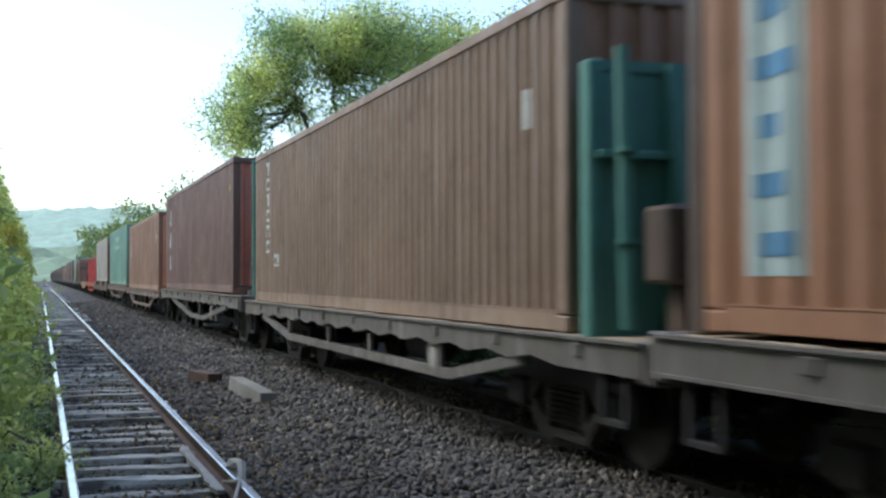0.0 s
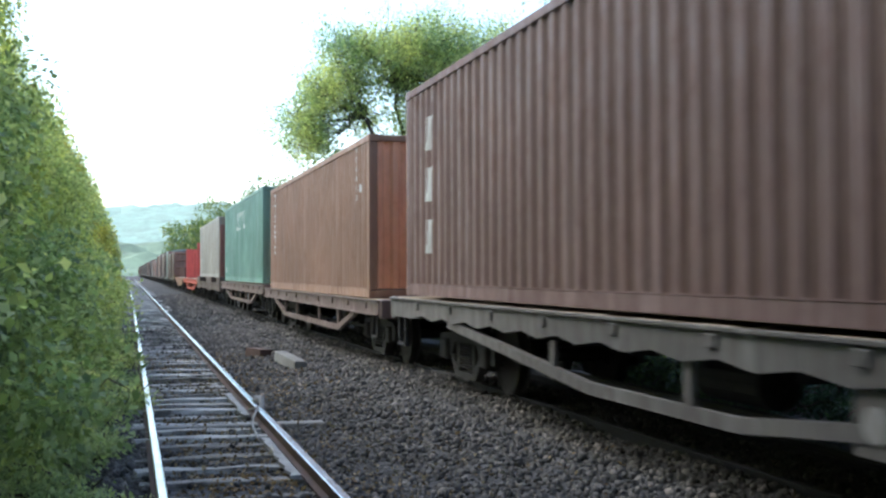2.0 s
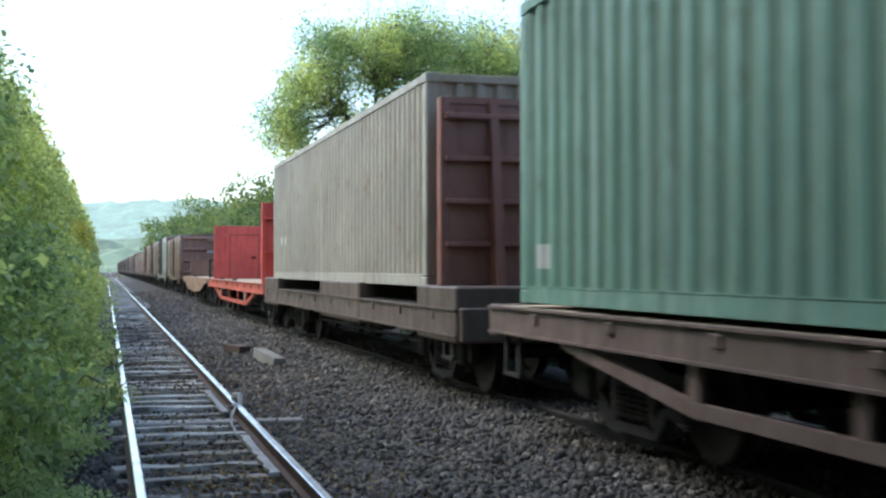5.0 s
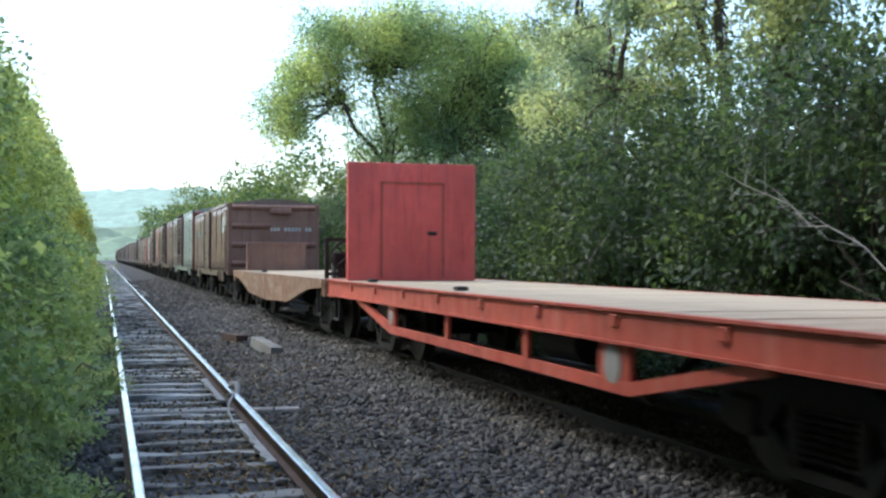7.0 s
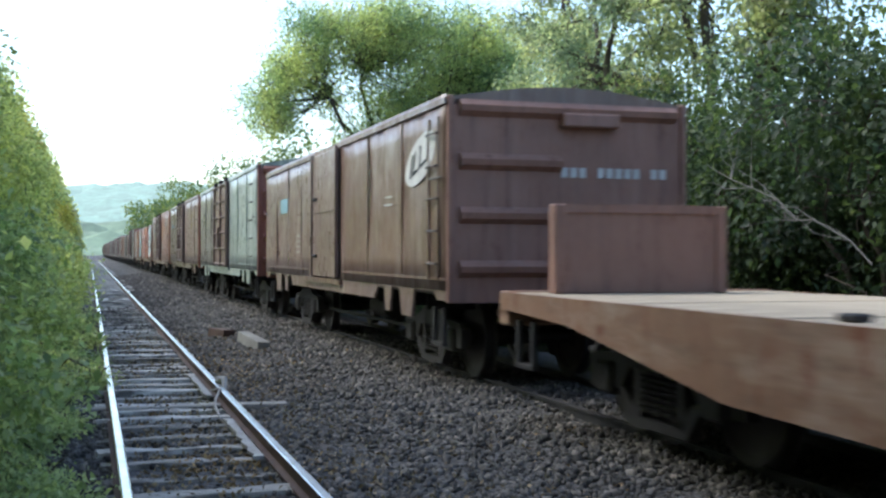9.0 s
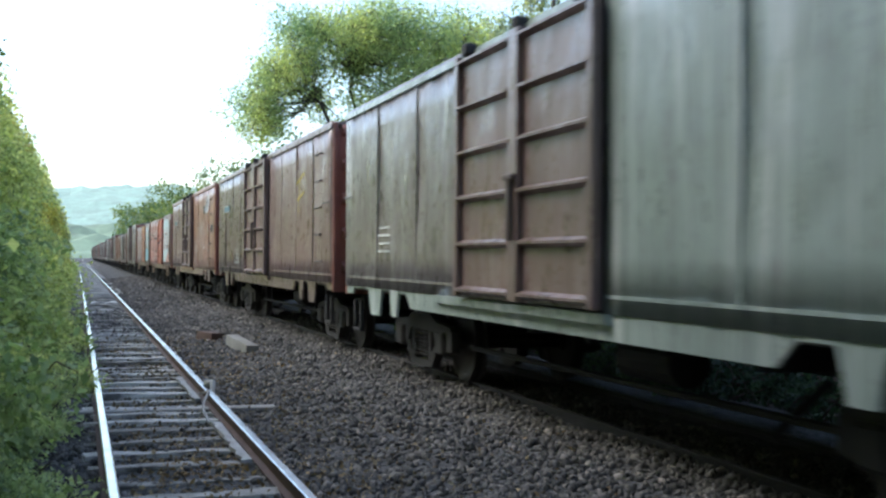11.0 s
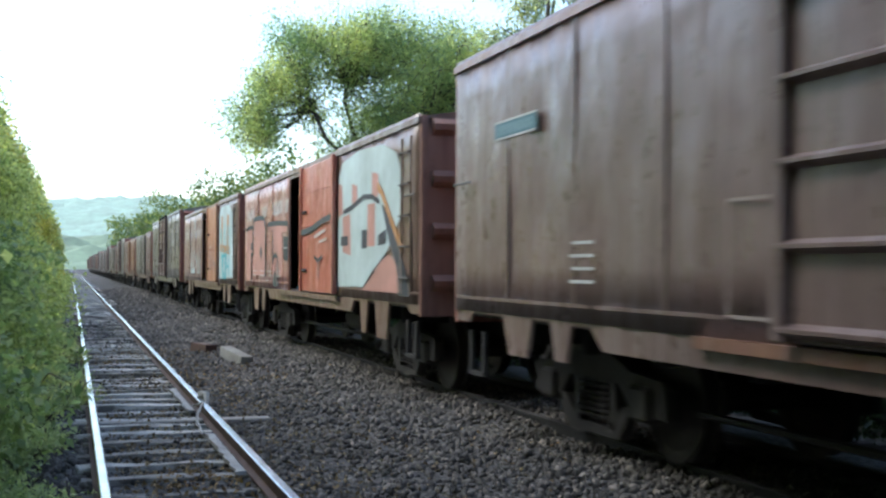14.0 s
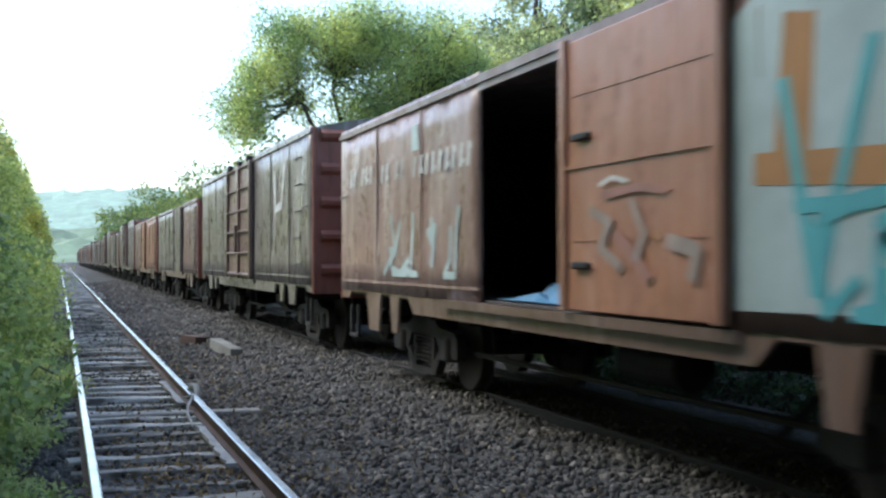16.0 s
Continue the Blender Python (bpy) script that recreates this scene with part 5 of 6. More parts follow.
boxcar(167.3, 12.3, "low-roofed boxcar with its door half open and a painted mural", 2.92, M["box_brown"], M["box_salmon"], M["box_red"], M["box_end_dark"], (3.75, 5.95), (5.95, 7.3), False, 0.3, 0.55, marks=[
    ("aqua", lambda bm, x: blob(bm, [(3.66, 1.1), (3.68, 2.5), (3.45, 2.7), (2.6, 2.78), (1.4, 2.74), (0.85, 2.6), (0.68, 2.4), (0.66, 1.9), (1.1, 1.6), (1.3, 1.5), (1.9, 1.3), (2.3, 1.12)], x)),
    ("salmon", lambda bm, x: (blob(bm, [(2.35, 1.08), (1.9, 1.24), (1.5, 1.42), (1.13, 1.5), (0.9, 1.43), (0.75, 1.27), (0.72, 1.08)], x - 0.002), blob(bm, [(2.62, 2.1), (2.9, 2.15), (2.9, 2.4), (2.62, 2.35)], x - 0.003), blob(bm, [(1.6, 2.15), (1.9, 2.2), (1.9, 2.47), (1.6, 2.42)], x - 0.003), blob(bm, [(3.66, 2.0), (3.66, 2.45), (3.45, 2.4), (3.4, 2.05)], x - 0.003), blob(bm, [(2.95, 1.5), (3.4, 1.55), (3.4, 2.0), (3.0, 2.02)], x - 0.0025), blob(bm, [(1.75, 1.6), (2.1, 1.6), (2.1, 2.1), (1.75, 2.1)], x - 0.0025))),
    ("black", lambda bm, x: (stroke(bm, [(3.35, 2.06), (2.9, 2.1), (2.3, 2.2), (1.9, 2.18), (1.55, 2.1)], 0.06, x - 0.005), blob(bm, [(1.45, 2.08), (1.3, 2.02), (0.75, 1.62), (0.45, 1.3), (0.3, 1.05), (0.72, 1.05), (0.78, 1.35), (1.1, 1.62)], x - 0.005), blob(bm, [(1.25, 1.62), (1.6, 1.6), (1.6, 1.72), (1.25, 1.78)], x - 0.004), blob(bm, [(2.12, 1.58), (2.38, 1.58), (2.38, 1.8), (2.12, 1.8)], x - 0.004), blob(bm, [(3.1, 1.63), (3.5, 1.63), (3.5, 1.75), (3.1, 1.75)], x - 0.004))),
    ("ochre", lambda bm, x: stroke(bm, [(1.6, 2.28), (1.4, 2.18), (1.05, 1.9), (0.6, 1.56)], 0.1, x - 0.008)),
    ("faded", lambda bm, x: (stroke(bm, [(3.85, 2.02), (4.4, 1.99), (5.1, 1.9), (5.9, 1.86)], 0.085, x - 0.068), stroke(bm, [(4.4, 1.5), (4.62, 1.44), (4.9, 1.5)], 0.05, x - 0.071), stroke(bm, [(4.62, 1.44), (4.6, 1.2)], 0.045, x - 0.073))),
    ("white", lambda bm, x: (stroke(bm, [(4.2, 1.86), (4.9, 1.78)], 0.03, x - 0.068), stroke(bm, [(4.1, 1.74), (4.6, 1.7)], 0.025, x - 0.068))),
    ("white", word(7.35, 8.95, 2.26, 2.45, 9, 30, True)), ("white", word(9.1, 10.1, 2.27, 2.43, 5, 31, True)), ("white", word(10.8, 11.85, 2.28, 2.44, 5, 32, True)), ("white", word(10.5, 11.7, 2.73, 2.8, 8, 33)),
    ("salmon", lambda bm, x: (blob(bm, [(11.95, 1.1), (11.95, 2.04), (11.2, 2.06), (11.15, 1.65), (11.4, 1.55), (11.4, 1.1)], x), blob(bm, [(11.05, 1.2), (11.03, 2.22), (9.9, 2.2), (9.65, 2.04), (9.72, 1.2)], x), blob(bm, [(9.3, 1.98), (9.34, 2.08), (7.4, 2.03), (7.4, 1.92), (8.85, 1.95)], x), blob(bm, [(8.8, 1.1), (8.85, 1.95), (7.95, 1.95), (7.9, 1.2), (8.25, 1.2), (8.5, 1.5)], x))),
    ("faded", lambda bm, x: (
        stroke(bm, [(11.95, 2.08), (11.6, 2.13), (11.17, 2.11), (11.09, 1.9), (11.09, 1.61), (11.37, 1.57), (11.36, 1.09)], 0.07, x - 0.003),
        blob(bm, [(11.4, 1.68), (11.18, 1.68), (11.18, 1.82), (11.4, 1.82)], x - 0.003),
        stroke(bm, [(11.04, 2.08), (11.04, 2.25), (10.4, 2.27), (9.85, 2.24), (9.59, 2.06), (9.66, 1.21)], 0.085, x - 0.006),
        blob(bm, [(10.3, 1.62), (10.14, 1.48), (9.98, 1.62), (10.14, 1.76)], x - 0.003),
        stroke(bm, [(9.36, 2.04), (9.34, 2.11), (8.4, 2.1), (7.4, 2.06), (7.32, 1.82)], 0.085, x - 0.003),
        stroke(bm, [(8.85, 1.98), (8.81, 1.44), (8.68, 1.54), (8.5, 1.56), (8.34, 1.52), (8.27, 1.43), (8.24, 1.04)], 0.08, x - 0.006),
        blob(bm, [(8.77, 1.02), (8.74, 1.2), (8.59, 1.3), (8.45, 1.2), (8.38, 1.02)], x - 0.003),
        blob(bm, [(7.35, 1.45), (7.79, 1.47), (7.79, 1.86), (7.35, 1.84)], x - 0.003))),
    ("white", lambda bm, x: (stroke(bm, [(7.36, 1.66), (7.78, 1.67)], 0.018, x - 0.007), stroke(bm, [(9.2, 1.12), (9.55, 1.12)], 0.02, x), stroke(bm, [(9.2, 1.28), (9.55, 1.28)], 0.02, x))),
    ("white", lambda bm, x: [stroke(bm, [(8.0 + 0.9 * k, 1.2 + 0.08 * i), (8.45 + 0.9 * k, 1.2 + 0.08 * i)], 0.016, x) for k in range(4) for i in range(2)]),
])
boxcar(180.6, 12.05, "orange low-roofed boxcar with open doorway and a white mural", 2.92, M["box_brown"], M["box_rose"], M["box_orange"], M["box_end"], (3.25, 5.2), (5.2, 7.05), False, 0.3, 0.55, marks=[
    ("aqua", lambda bm, x: blob(bm, [(3.2, 1.08), (3.2, 2.6), (2.8, 2.76), (1.4, 2.74), (0.9, 2.55), (0.8, 1.9), (0.75, 1.12)], x)),
    ("ochre", lambda bm, x: (blob(bm, [(2.55, 1.8), (2.85, 1.75), (2.75, 2.55), (2.5, 2.5)], x - 0.003), blob(bm, [(1.5, 1.7), (1.85, 1.72), (1.75, 2.55), (1.45, 2.5)], x - 0.003), blob(bm, [(1.2, 1.62), (3.0, 1.72), (3.0, 1.88), (1.2, 1.8)], x - 0.004))),
    ("cyan", lambda bm, x: (stroke(bm, [(2.75, 2.2), (2.5, 1.2)], 0.09, x - 0.006), stroke(bm, [(2.1, 2.3), (2.5, 1.2)], 0.09, x - 0.007), stroke(bm, [(1.6, 2.25), (1.8, 1.65), (2.2, 1.6)], 0.09, x - 0.006), stroke(bm, [(1.3, 2.2), (1.4, 1.2)], 0.09, x - 0.006), scribble(0.9, 3.1, 1.1, 1.6, 5, 0.07, 3)(bm, x - 0.007))),
    ("white", word(7.2, 9.0, 2.18, 2.34, 9, 21, True)), ("white", word(9.25, 10.2, 2.2, 2.35, 5, 22, True)), ("white", word(10.5, 11.6, 2.22, 2.38, 6, 23, True)), ("aqua", lambda bm, x: blob(bm, [(8.75, 2.42), (9.0, 2.42), (8.98, 2.66), (8.78, 2.68)], x)),
    ("chalk", lambda bm, x: (stroke(bm, [(4.75, 1.66), (4.5, 1.58), (4.62, 1.42), (4.35, 1.3)], 0.07, x - 0.068), stroke(bm, [(4.2, 1.7), (4.05, 1.5), (4.15, 1.35)], 0.06, x - 0.068), stroke(bm, [(3.75, 1.45), (3.45, 1.4), (3.5, 1.25)], 0.09, x - 0.068))),
    ("salmon", lambda bm, x: (stroke(bm, [(4.6, 1.75), (4.1, 1.78), (3.8, 1.74)], 0.05, x - 0.067), stroke(bm, [(4.4, 1.5), (4.0, 1.24)], 0.08, x - 0.067))), ("white", lambda bm, x: stroke(bm, [(4.62, 1.82), (4.45, 1.86), (4.25, 1.82)], 0.03, x - 0.07)),
    ("aqua", scribble(7.4, 11.0, 1.2, 1.8, 7, 0.07, 14)),
])
T_CAR = boxcar(194.45, 12.95, "chalky grey boxcar with a ribbed double door and badge", 3.22, M["box_grey"], M["box_grey"], M["box_mauve"], M["box_end"], (5.0, 7.9), marks=[("white", lambda bm, x: stroke(bm, [(2.0, 2.8), (2.3, 2.2), (2.8, 2.15), (2.9, 2.7)], 0.14, x))])
LOW_CAR = boxcar(208.6, 12.1, "grey low-roofed boxcar with a half open door", 2.92, M["box_mauve"], M["box_grey"], M["box_grey"], M["box_end"], (3.6, 5.6), (5.6, 6.6), False, 0.3, 0.6)
RED_CAR = boxcar(221.9, 12.1, "rust brown streaked low-roofed boxcar", 2.92, M["box_rust"], M["box_mauve"], M["box_rust"], M["box_end"], (5.0, 6.9), tall=False, ladder_at=0.3, deep=0.6)


def repeat(car, u0):
    c = copy_thing(car, pose(0, 0, 0))
    MOVING.append((c, u0, 0.0))
    for o in c.children_recursive:
        if o.name.startswith("wheelset"):
            WHEELSETS.append((o, o.location.y))


u = 235.2
order = [T_CAR, LOW_CAR, T_CAR, LOW_CAR, LOW_CAR, T_CAR, RED_CAR, LOW_CAR, T_CAR, LOW_CAR, RED_CAR, T_CAR, LOW_CAR, RED_CAR]
for car in order:
    repeat(car, u)
    u += 14.2 if car is T_CAR else 13.3


def tarpaulin():
    """A crumpled blue sheet on the floor of an open boxcar."""
    rnd = random.Random(4)
    bm = B()
    n = 9
    rows = [[bm.verts.new((-1.2 + 0.9 * i / n, -0.7 + 1.4 * j / n, 0.02 + max(0, rnd.uniform(-0.02, 0.2)) * math.sin(math.pi * i / n) * math.sin(math.pi * j / n))) for j in range(n + 1)] for i in range(n + 1)]
    for a, b in zip(rows, rows[1:]):
        for j in range(n):
            bm.faces.new((a[j], b[j], b[j + 1], a[j + 1]))
    ob = link_mesh("tarpaulin", bm, M["blue"])
    md = ob.modifiers.new("thick", "SOLIDIFY")
    md.thickness = 0.006
    tagged(ob, "crumpled blue and white sheet on the boxcar floor", "tarpaulin")
    MOVING.append((ob, 186.8, 1.0))
    MOVING.append((copy_thing(ob, pose(0, 0, 0)), 173.85, 1.0))


tarpaulin()


# ---- plants ----
def limb(bm, pts, r0, r1, n=6):
    rings = []
    for i, p in enumerate(pts):
        p = Vector(p)
        q = Vector(pts[min(i + 1, len(pts) - 1)]) - Vector(pts[max(i - 1, 0)])
        q.normalize()
        s = q.cross(Vector((0.3, 1, 0.2))).normalized()
        t = q.cross(s)
        r = r0 + (r1 - r0) * i / (len(pts) - 1)
        rings.append([bm.verts.new(p + s * r * math.cos(2 * math.pi * k / n) + t * r * math.sin(2 * math.pi * k / n)) for k in range(n)])
    for a, b in zip(rings, rings[1:]):
        for k in range(n):
            bm.faces.new((a[k], a[(k + 1) % n], b[(k + 1) % n], b[k]))


def bent(rng, p, q, n=5, wob=0.08):
    p, q = np.asarray(p, float), np.asarray(q, float)
    L = np.linalg.norm(q - p)
    return [tuple(p + (q - p) * i / n + (rng.normal(size=3) * wob * L * (0 < i < n))) for i in range(n + 1)]


def plant(name, label, category, group, centres, radii, count, size, material, stems, flat=0.6, shell=0.5, seed=1, stretch=1.0, trunk_r=0.1, twigs=True):
    """stems: list of (foot, fork, radius); limbs run from the forks to the clumps."""
    rng = np.random.default_rng(seed)
    t = thing(name, label, category, group)
    bm = B()
    forks = []
    for foot, fork, r in stems:
        limb(bm, bent(rng, foot, fork, 6, 0.03), r, r * 0.6, 8)
        forks.append((np.asarray(fork, float), r * 0.6))
    if twigs:
        for c, rad in zip(centres, radii):
            f, r = min(forks, key=lambda q: np.linalg.norm(q[0] - np.asarray(c)))
            limb(bm, bent(rng, f, c, 5, 0.07), r * 0.55, 0.012 + r * 0.08, 5)
            for k in range(3):
                e = np.asarray(c) + rng.normal(size=3) * rad * 0.5
                limb(bm, bent(rng, c, e, 3, 0.08), r * 0.12 + 0.008, 0.006, 4)
    part("trunk", bm, M["bark"], t, "brown trunk and limbs", smooth=True)
    v, f = leaves(rng, centres, radii, count, size, flat, shell, stretch)
    cr = new("crown", mesh_of("crown", v, f, material))
    cr.parent = t
    tagged(cr, "leafy crown of many small leaves")
    return t


def clumps(rng, n, size, centre, rad, skip=None, low=-1.0):
    cs, rs = [], []
    while len(cs) < n:
        d = rng.normal(size=3)
        d /= np.linalg.norm(d)
        if d[2] < low:
            continue
        c = np.array(centre) + d * np.array(rad) * rng.uniform(0.5, 1.0)
        if skip is not None and any(np.linalg.norm((c - np.array(s[:3])) * np.array([1, 0.4, 1])) < s[3] for s in skip):
            continue
        cs.append(c)
        rs.append(size * rng.uniform(0.65, 1.3))
    return cs, rs


# the big spreading tree behind the train
def big_tree():
    rng = np.random.default_rng(21)
    cs, rs = [], []
    # (number, size, middle, reach): a lobe over the line, the arch to it, the dome, its right flank and the skirt
    for n, size, mid, reach in (
            (30, 0.9, (-6.9, 0, 9.0), (1.7, 2.4, 2.2)), (18, 0.9, (-5.2, 0, 11.0), (1.6, 2.6, 1.5)), (44, 1.0, (-2.9, 0, 12.6), (3.4, 3.4, 1.7)), (12, 0.6, (-4.0, 0, 9.4), (2.0, 2.0, 1.2)),
            (90, 1.2, (1.2, 0, 11.4), (4.6, 4.0, 3.4)), (60, 1.2, (5.2, 0, 10.0), (3.2, 3.4, 3.6)), (60, 1.1, (0.6, 0, 6.6), (3.4, 3.2, 4.0)),
            (12, 0.8, (-2.2, 0, 6.8), (1.2, 1.6, 1.6)), (36, 1.3, (6.0, 0, 5.0), (3.4, 3.0, 4.0))):
        for _ in range(n):
            d = rng.normal(size=3)
            d *= rng.random() ** 0.4 / np.linalg.norm(d)
            cs.append(np.array(mid) + d * np.array(reach))
            rs.append(1.35 * size * rng.uniform(0.6, 1.3))
    t = plant("tree", "large spreading tree with a domed airy crown", "tree", "trees beside the line", cs, rs, 155000, 0.155, M["leaf_tree"], [((0, 0, 0), (-1.6, 0, 5.5), 0.3), ((0.2, 0.1, 2.0), (1.8, 0.3, 7.5), 0.24), ((-1.2, 0, 4.5), (-4.0, 0, 9.4), 0.13), ((-1.5, 0, 5.2), (-2.2, 0.2, 10.8), 0.14)], 0.85, 0.42, 22)
    t.matrix_basis = pose(16.1, 60, 0.35)


big_tree()


# slim airy trees and dense shrubs close behind the train, and unseen shade trees
def slim_tree(seed, h, spread, count, size, clump, airy):
    rng = np.random.default_rng(seed)
    cs, rs = clumps(rng, clump, 0.6 + 0.022 * h, (0, 0, h * 0.68), (spread, spread, h * 0.36))
    stems = [((0, 0, 0), (0.2, 0, h * 0.55), 0.15), ((0.15, 0, h * 0.3), (spread * 0.4, 0.3, h * 0.72), 0.09), ((0.1, 0, h * 0.5), (-0.4, 0.2, h * 0.85), 0.08)]
    return plant("tree", "slim dark green tree with an airy crown", "tree", "trees beside the line", cs, rs, count, size, M["leaf_slim"], stems, 0.7, airy, seed + 1)


def shrub(seed, w, h, count, size, material, label, group):
    rng = np.random.default_rng(seed)
    cs, rs = clumps(rng, 16, 0.55 * h / 2.2, (0, 0, h * 0.5), (w * 0.5, w * 0.5, h * 0.46))
    stems = [((rng.uniform(-0.3, 0.3), rng.uniform(-0.3, 0.3), 0), (rng.uniform(-0.5, 0.5), rng.uniform(-0.5, 0.5), h * 0.45), 0.05) for _ in range(3)]
    return plant("shrub", label, "shrub", group, cs, rs, count, size, material, stems, 0.9, 0.3, seed + 1)


trees = [slim_tree(40, 11.5, 2.1, 12000, 0.13, 32, 0.2), slim_tree(41, 9.5, 1.9, 10500, 0.125, 28, 0.15), slim_tree(42, 13.0, 2.4, 14000, 0.13, 34, 0.2)]
# the five at negative x are unseen, added to shade the near wagons
spots = [(12.6, 29, 0), (11.6, 24.5, 1), (12.8, 22, 2), (11.8, 18.5, 0), (13.6, 15.5, 2), (12.5, 12.0, 0), (14.6, 34, 0), (15.8, 38, 1), (-4.2, 3.5, 2), (-3.6, -0.5, 0), (-4.4, -4, 2), (-3.6, -8, 0), (-4.6, -12, 2)]
for k, (x, y, i) in enumerate(spots):
    m = pose(x, y, 0.25, 0, 0, 77 * k)
    if k < 1:
        trees[0].matrix_basis = m
    elif k == 1:
        trees[1].matrix_basis = m
    elif k == 2:
        trees[2].matrix_basis = m
    else:
        copy_thing(trees[i], m)
sapling = slim_tree(47, 9.0, 1.0, 3500, 0.17, 14, 0.1)
sapling.matrix_basis = pose(17.0, 44, 0.3)

under_label, under_group = "dense dark green shrub on the bank behind the track", "undergrowth behind the train"
shrubs = [shrub(60, 3.4, 4.2, 14000, 0.115, M["leaf_dark"], under_label, under_group), shrub(61, 3.0, 3.4, 13000, 0.11, M["leaf_dark"], under_label, under_group)]
rnd = random.Random(17)
first = [True, True]
# shrubs abreast of and behind the camera are unseen, added to cut sky light
y, k = -14.0, 0
while y < 62:
    for row, x0 in enumerate((9.1, 11.2)):
        i = (k + row) % 2
        m = pose(x0 + rnd.uniform(-0.5, 0.6) + 0.02 * y, y + row * 1.1, 0.0, 0, 0, rnd.uniform(0, 360))
        if first[i]:
            shrubs[i].matrix_basis = m
            first[i] = False
        else:
            copy_thing(shrubs[i], m)
    k += 1
    y += 2.5 + 0.03 * max(0, y)


# the hedge of young trees along the near side
hedge_label, hedge_group = "leafy green bush leaning over the near rail, or added as unseen shade", "hedge along the track"


def hedge_bush(seed, h, count, size, leaf="leaf_hedge"):
    rng = np.random.default_rng(seed)
    cs, rs = [], []
    for i in range(34):
        z = h * rng.random() ** 0.8
        # the face leans away from the rail as it rises
        x = 0.95 - 0.36 * z + rng.uniform(-1.1, 0.12)
        cs.append((x, rng.uniform(-1.5, 1.5), 0.15 + z))
        rs.append(rng.uniform(0.3, 0.6))
    stems = [((-0.8, -0.6, 0), (-1.0, -0.4, h * 0.5), 0.04), ((-0.6, 0.5, 0), (-1.2, 0.6, h * 0.6), 0.045)]
    return plant("bush", hedge_label, "bush", hedge_group, cs, rs, count, size, M[leaf], stems, 0.9, 0.25, seed + 1, twigs=False)


def low_bush(seed, count, size, leaf="leaf_hedge", label="low green weeds at the foot of the rail", group="weeds beside the rail"):
    rng = np.random.default_rng(seed)
    cs = [(rng.uniform(-0.8, 0.45), rng.uniform(-0.9, 0.9), rng.uniform(0.05, 0.42)) for _ in range(20)]
    rs = [rng.uniform(0.14, 0.3) for _ in cs]
    return plant("weeds", label, "weeds", group, cs, rs, count, size, M[leaf], [((-0.2, 0, 0), (-0.2, 0.1, 0.2), 0.012)], 0.8, 0.2, seed + 1)


near = [hedge_bush(80, 4.6, 27000, 0.058), hedge_bush(81, 5.2, 27000, 0.058), hedge_bush(82, 4.9, 26000, 0.06)]
far_bush = [hedge_bush(90, 4.9, 6500, 0.14, "leaf_olive"), hedge_bush(91, 5.3, 6500, 0.14, "leaf_hedge")]
placed = set()
# the stretch beside and behind the camera is unseen, added to cut sky light
y, k = -18.0, 0
while y < 130:
    pool = near if 2.5 < y < 28 else far_bush
    b = pool[k % len(pool)]
    m = pose(-1.15 - (0.6 if y < 5 else 0) + rnd.uniform(-0.12, 0.12), y, -0.15, 0, 0, rnd.uniform(-14, 14))
    if b.name in placed:
        copy_thing(b, m)
    else:
        b.matrix_basis = m
        placed.add(b.name)
    y += 2.0 if y < 28 else 2.8
    k += 1
# unseen enlarged bushes, added left of the hedge only to block sky and sun
for k in range(11):
    copy_thing(far_bush[k % 2], pose(-3.4 + rnd.uniform(-0.3, 0.3), -18 + 2.5 * k, -0.1, 0, 0, rnd.uniform(-20, 20)) @ Matrix.Scale(1.7, 4))
for k in range(5):
    copy_thing(far_bush[k % 2], pose(-5.3 + rnd.uniform(-0.3, 0.3), -2 + 3.6 * k, -0.1, 0, 0, rnd.uniform(-20, 20)) @ Matrix.Scale(2.3, 4))
# unseen outsize bushes added behind and beside the camera to shade the near wagons
for k in range(10):
    copy_thing(far_bush[k % 2], pose(-6.5 + rnd.uniform(-1.2, 0.8), -20 + 3.6 * k, -0.1, 0, 0, rnd.uniform(-20, 20)) @ Matrix.Scale(3.3, 4))
low = [low_bush(95, 9000, 0.043, "leaf_weed"), low_bush(96, 9000, 0.043, "leaf_weed")]
y, k = 6.6, 0
while y < 26:
    m = pose(-0.42 + rnd.uniform(-0.15, 0.05), y, -0.22, 0, 0, rnd.uniform(-20, 20))
    if k < 2:
        low[k].matrix_basis = m
    else:
        copy_thing(low[k % 2], m)
    y += 1.45
    k += 1


# added weeds stand in for the black shade under and beyond the train
rank = low_bush(98, 3200, 0.06, "leaf_dark", "dark weeds added to blot out bright ground under the train", "weeds behind the train")
y, k = -3.0, 0
while y < 34:
    m = pose(8.1 + rnd.uniform(-0.2, 0.3), y, -0.15, 0, 0, rnd.uniform(0, 360)) @ Matrix.Scale(rnd.uniform(1.5, 1.9), 4)
    if k == 0:
        rank.matrix_basis = m
    else:
        copy_thing(rank, m @ Matrix.Scale(1 / rank.scale.x, 4))
    y += 1.5
    k += 1


# a closer row added to darken the bright gap under the wagons
for k in range(16):
    copy_thing(rank, pose(7.0 + rnd.uniform(-0.15, 0.25), 3.0 + 1.3 * k, -0.22, 0, 0, rnd.uniform(0, 360)) @ Matrix.Scale(1.15 / rank.scale.x, 4))


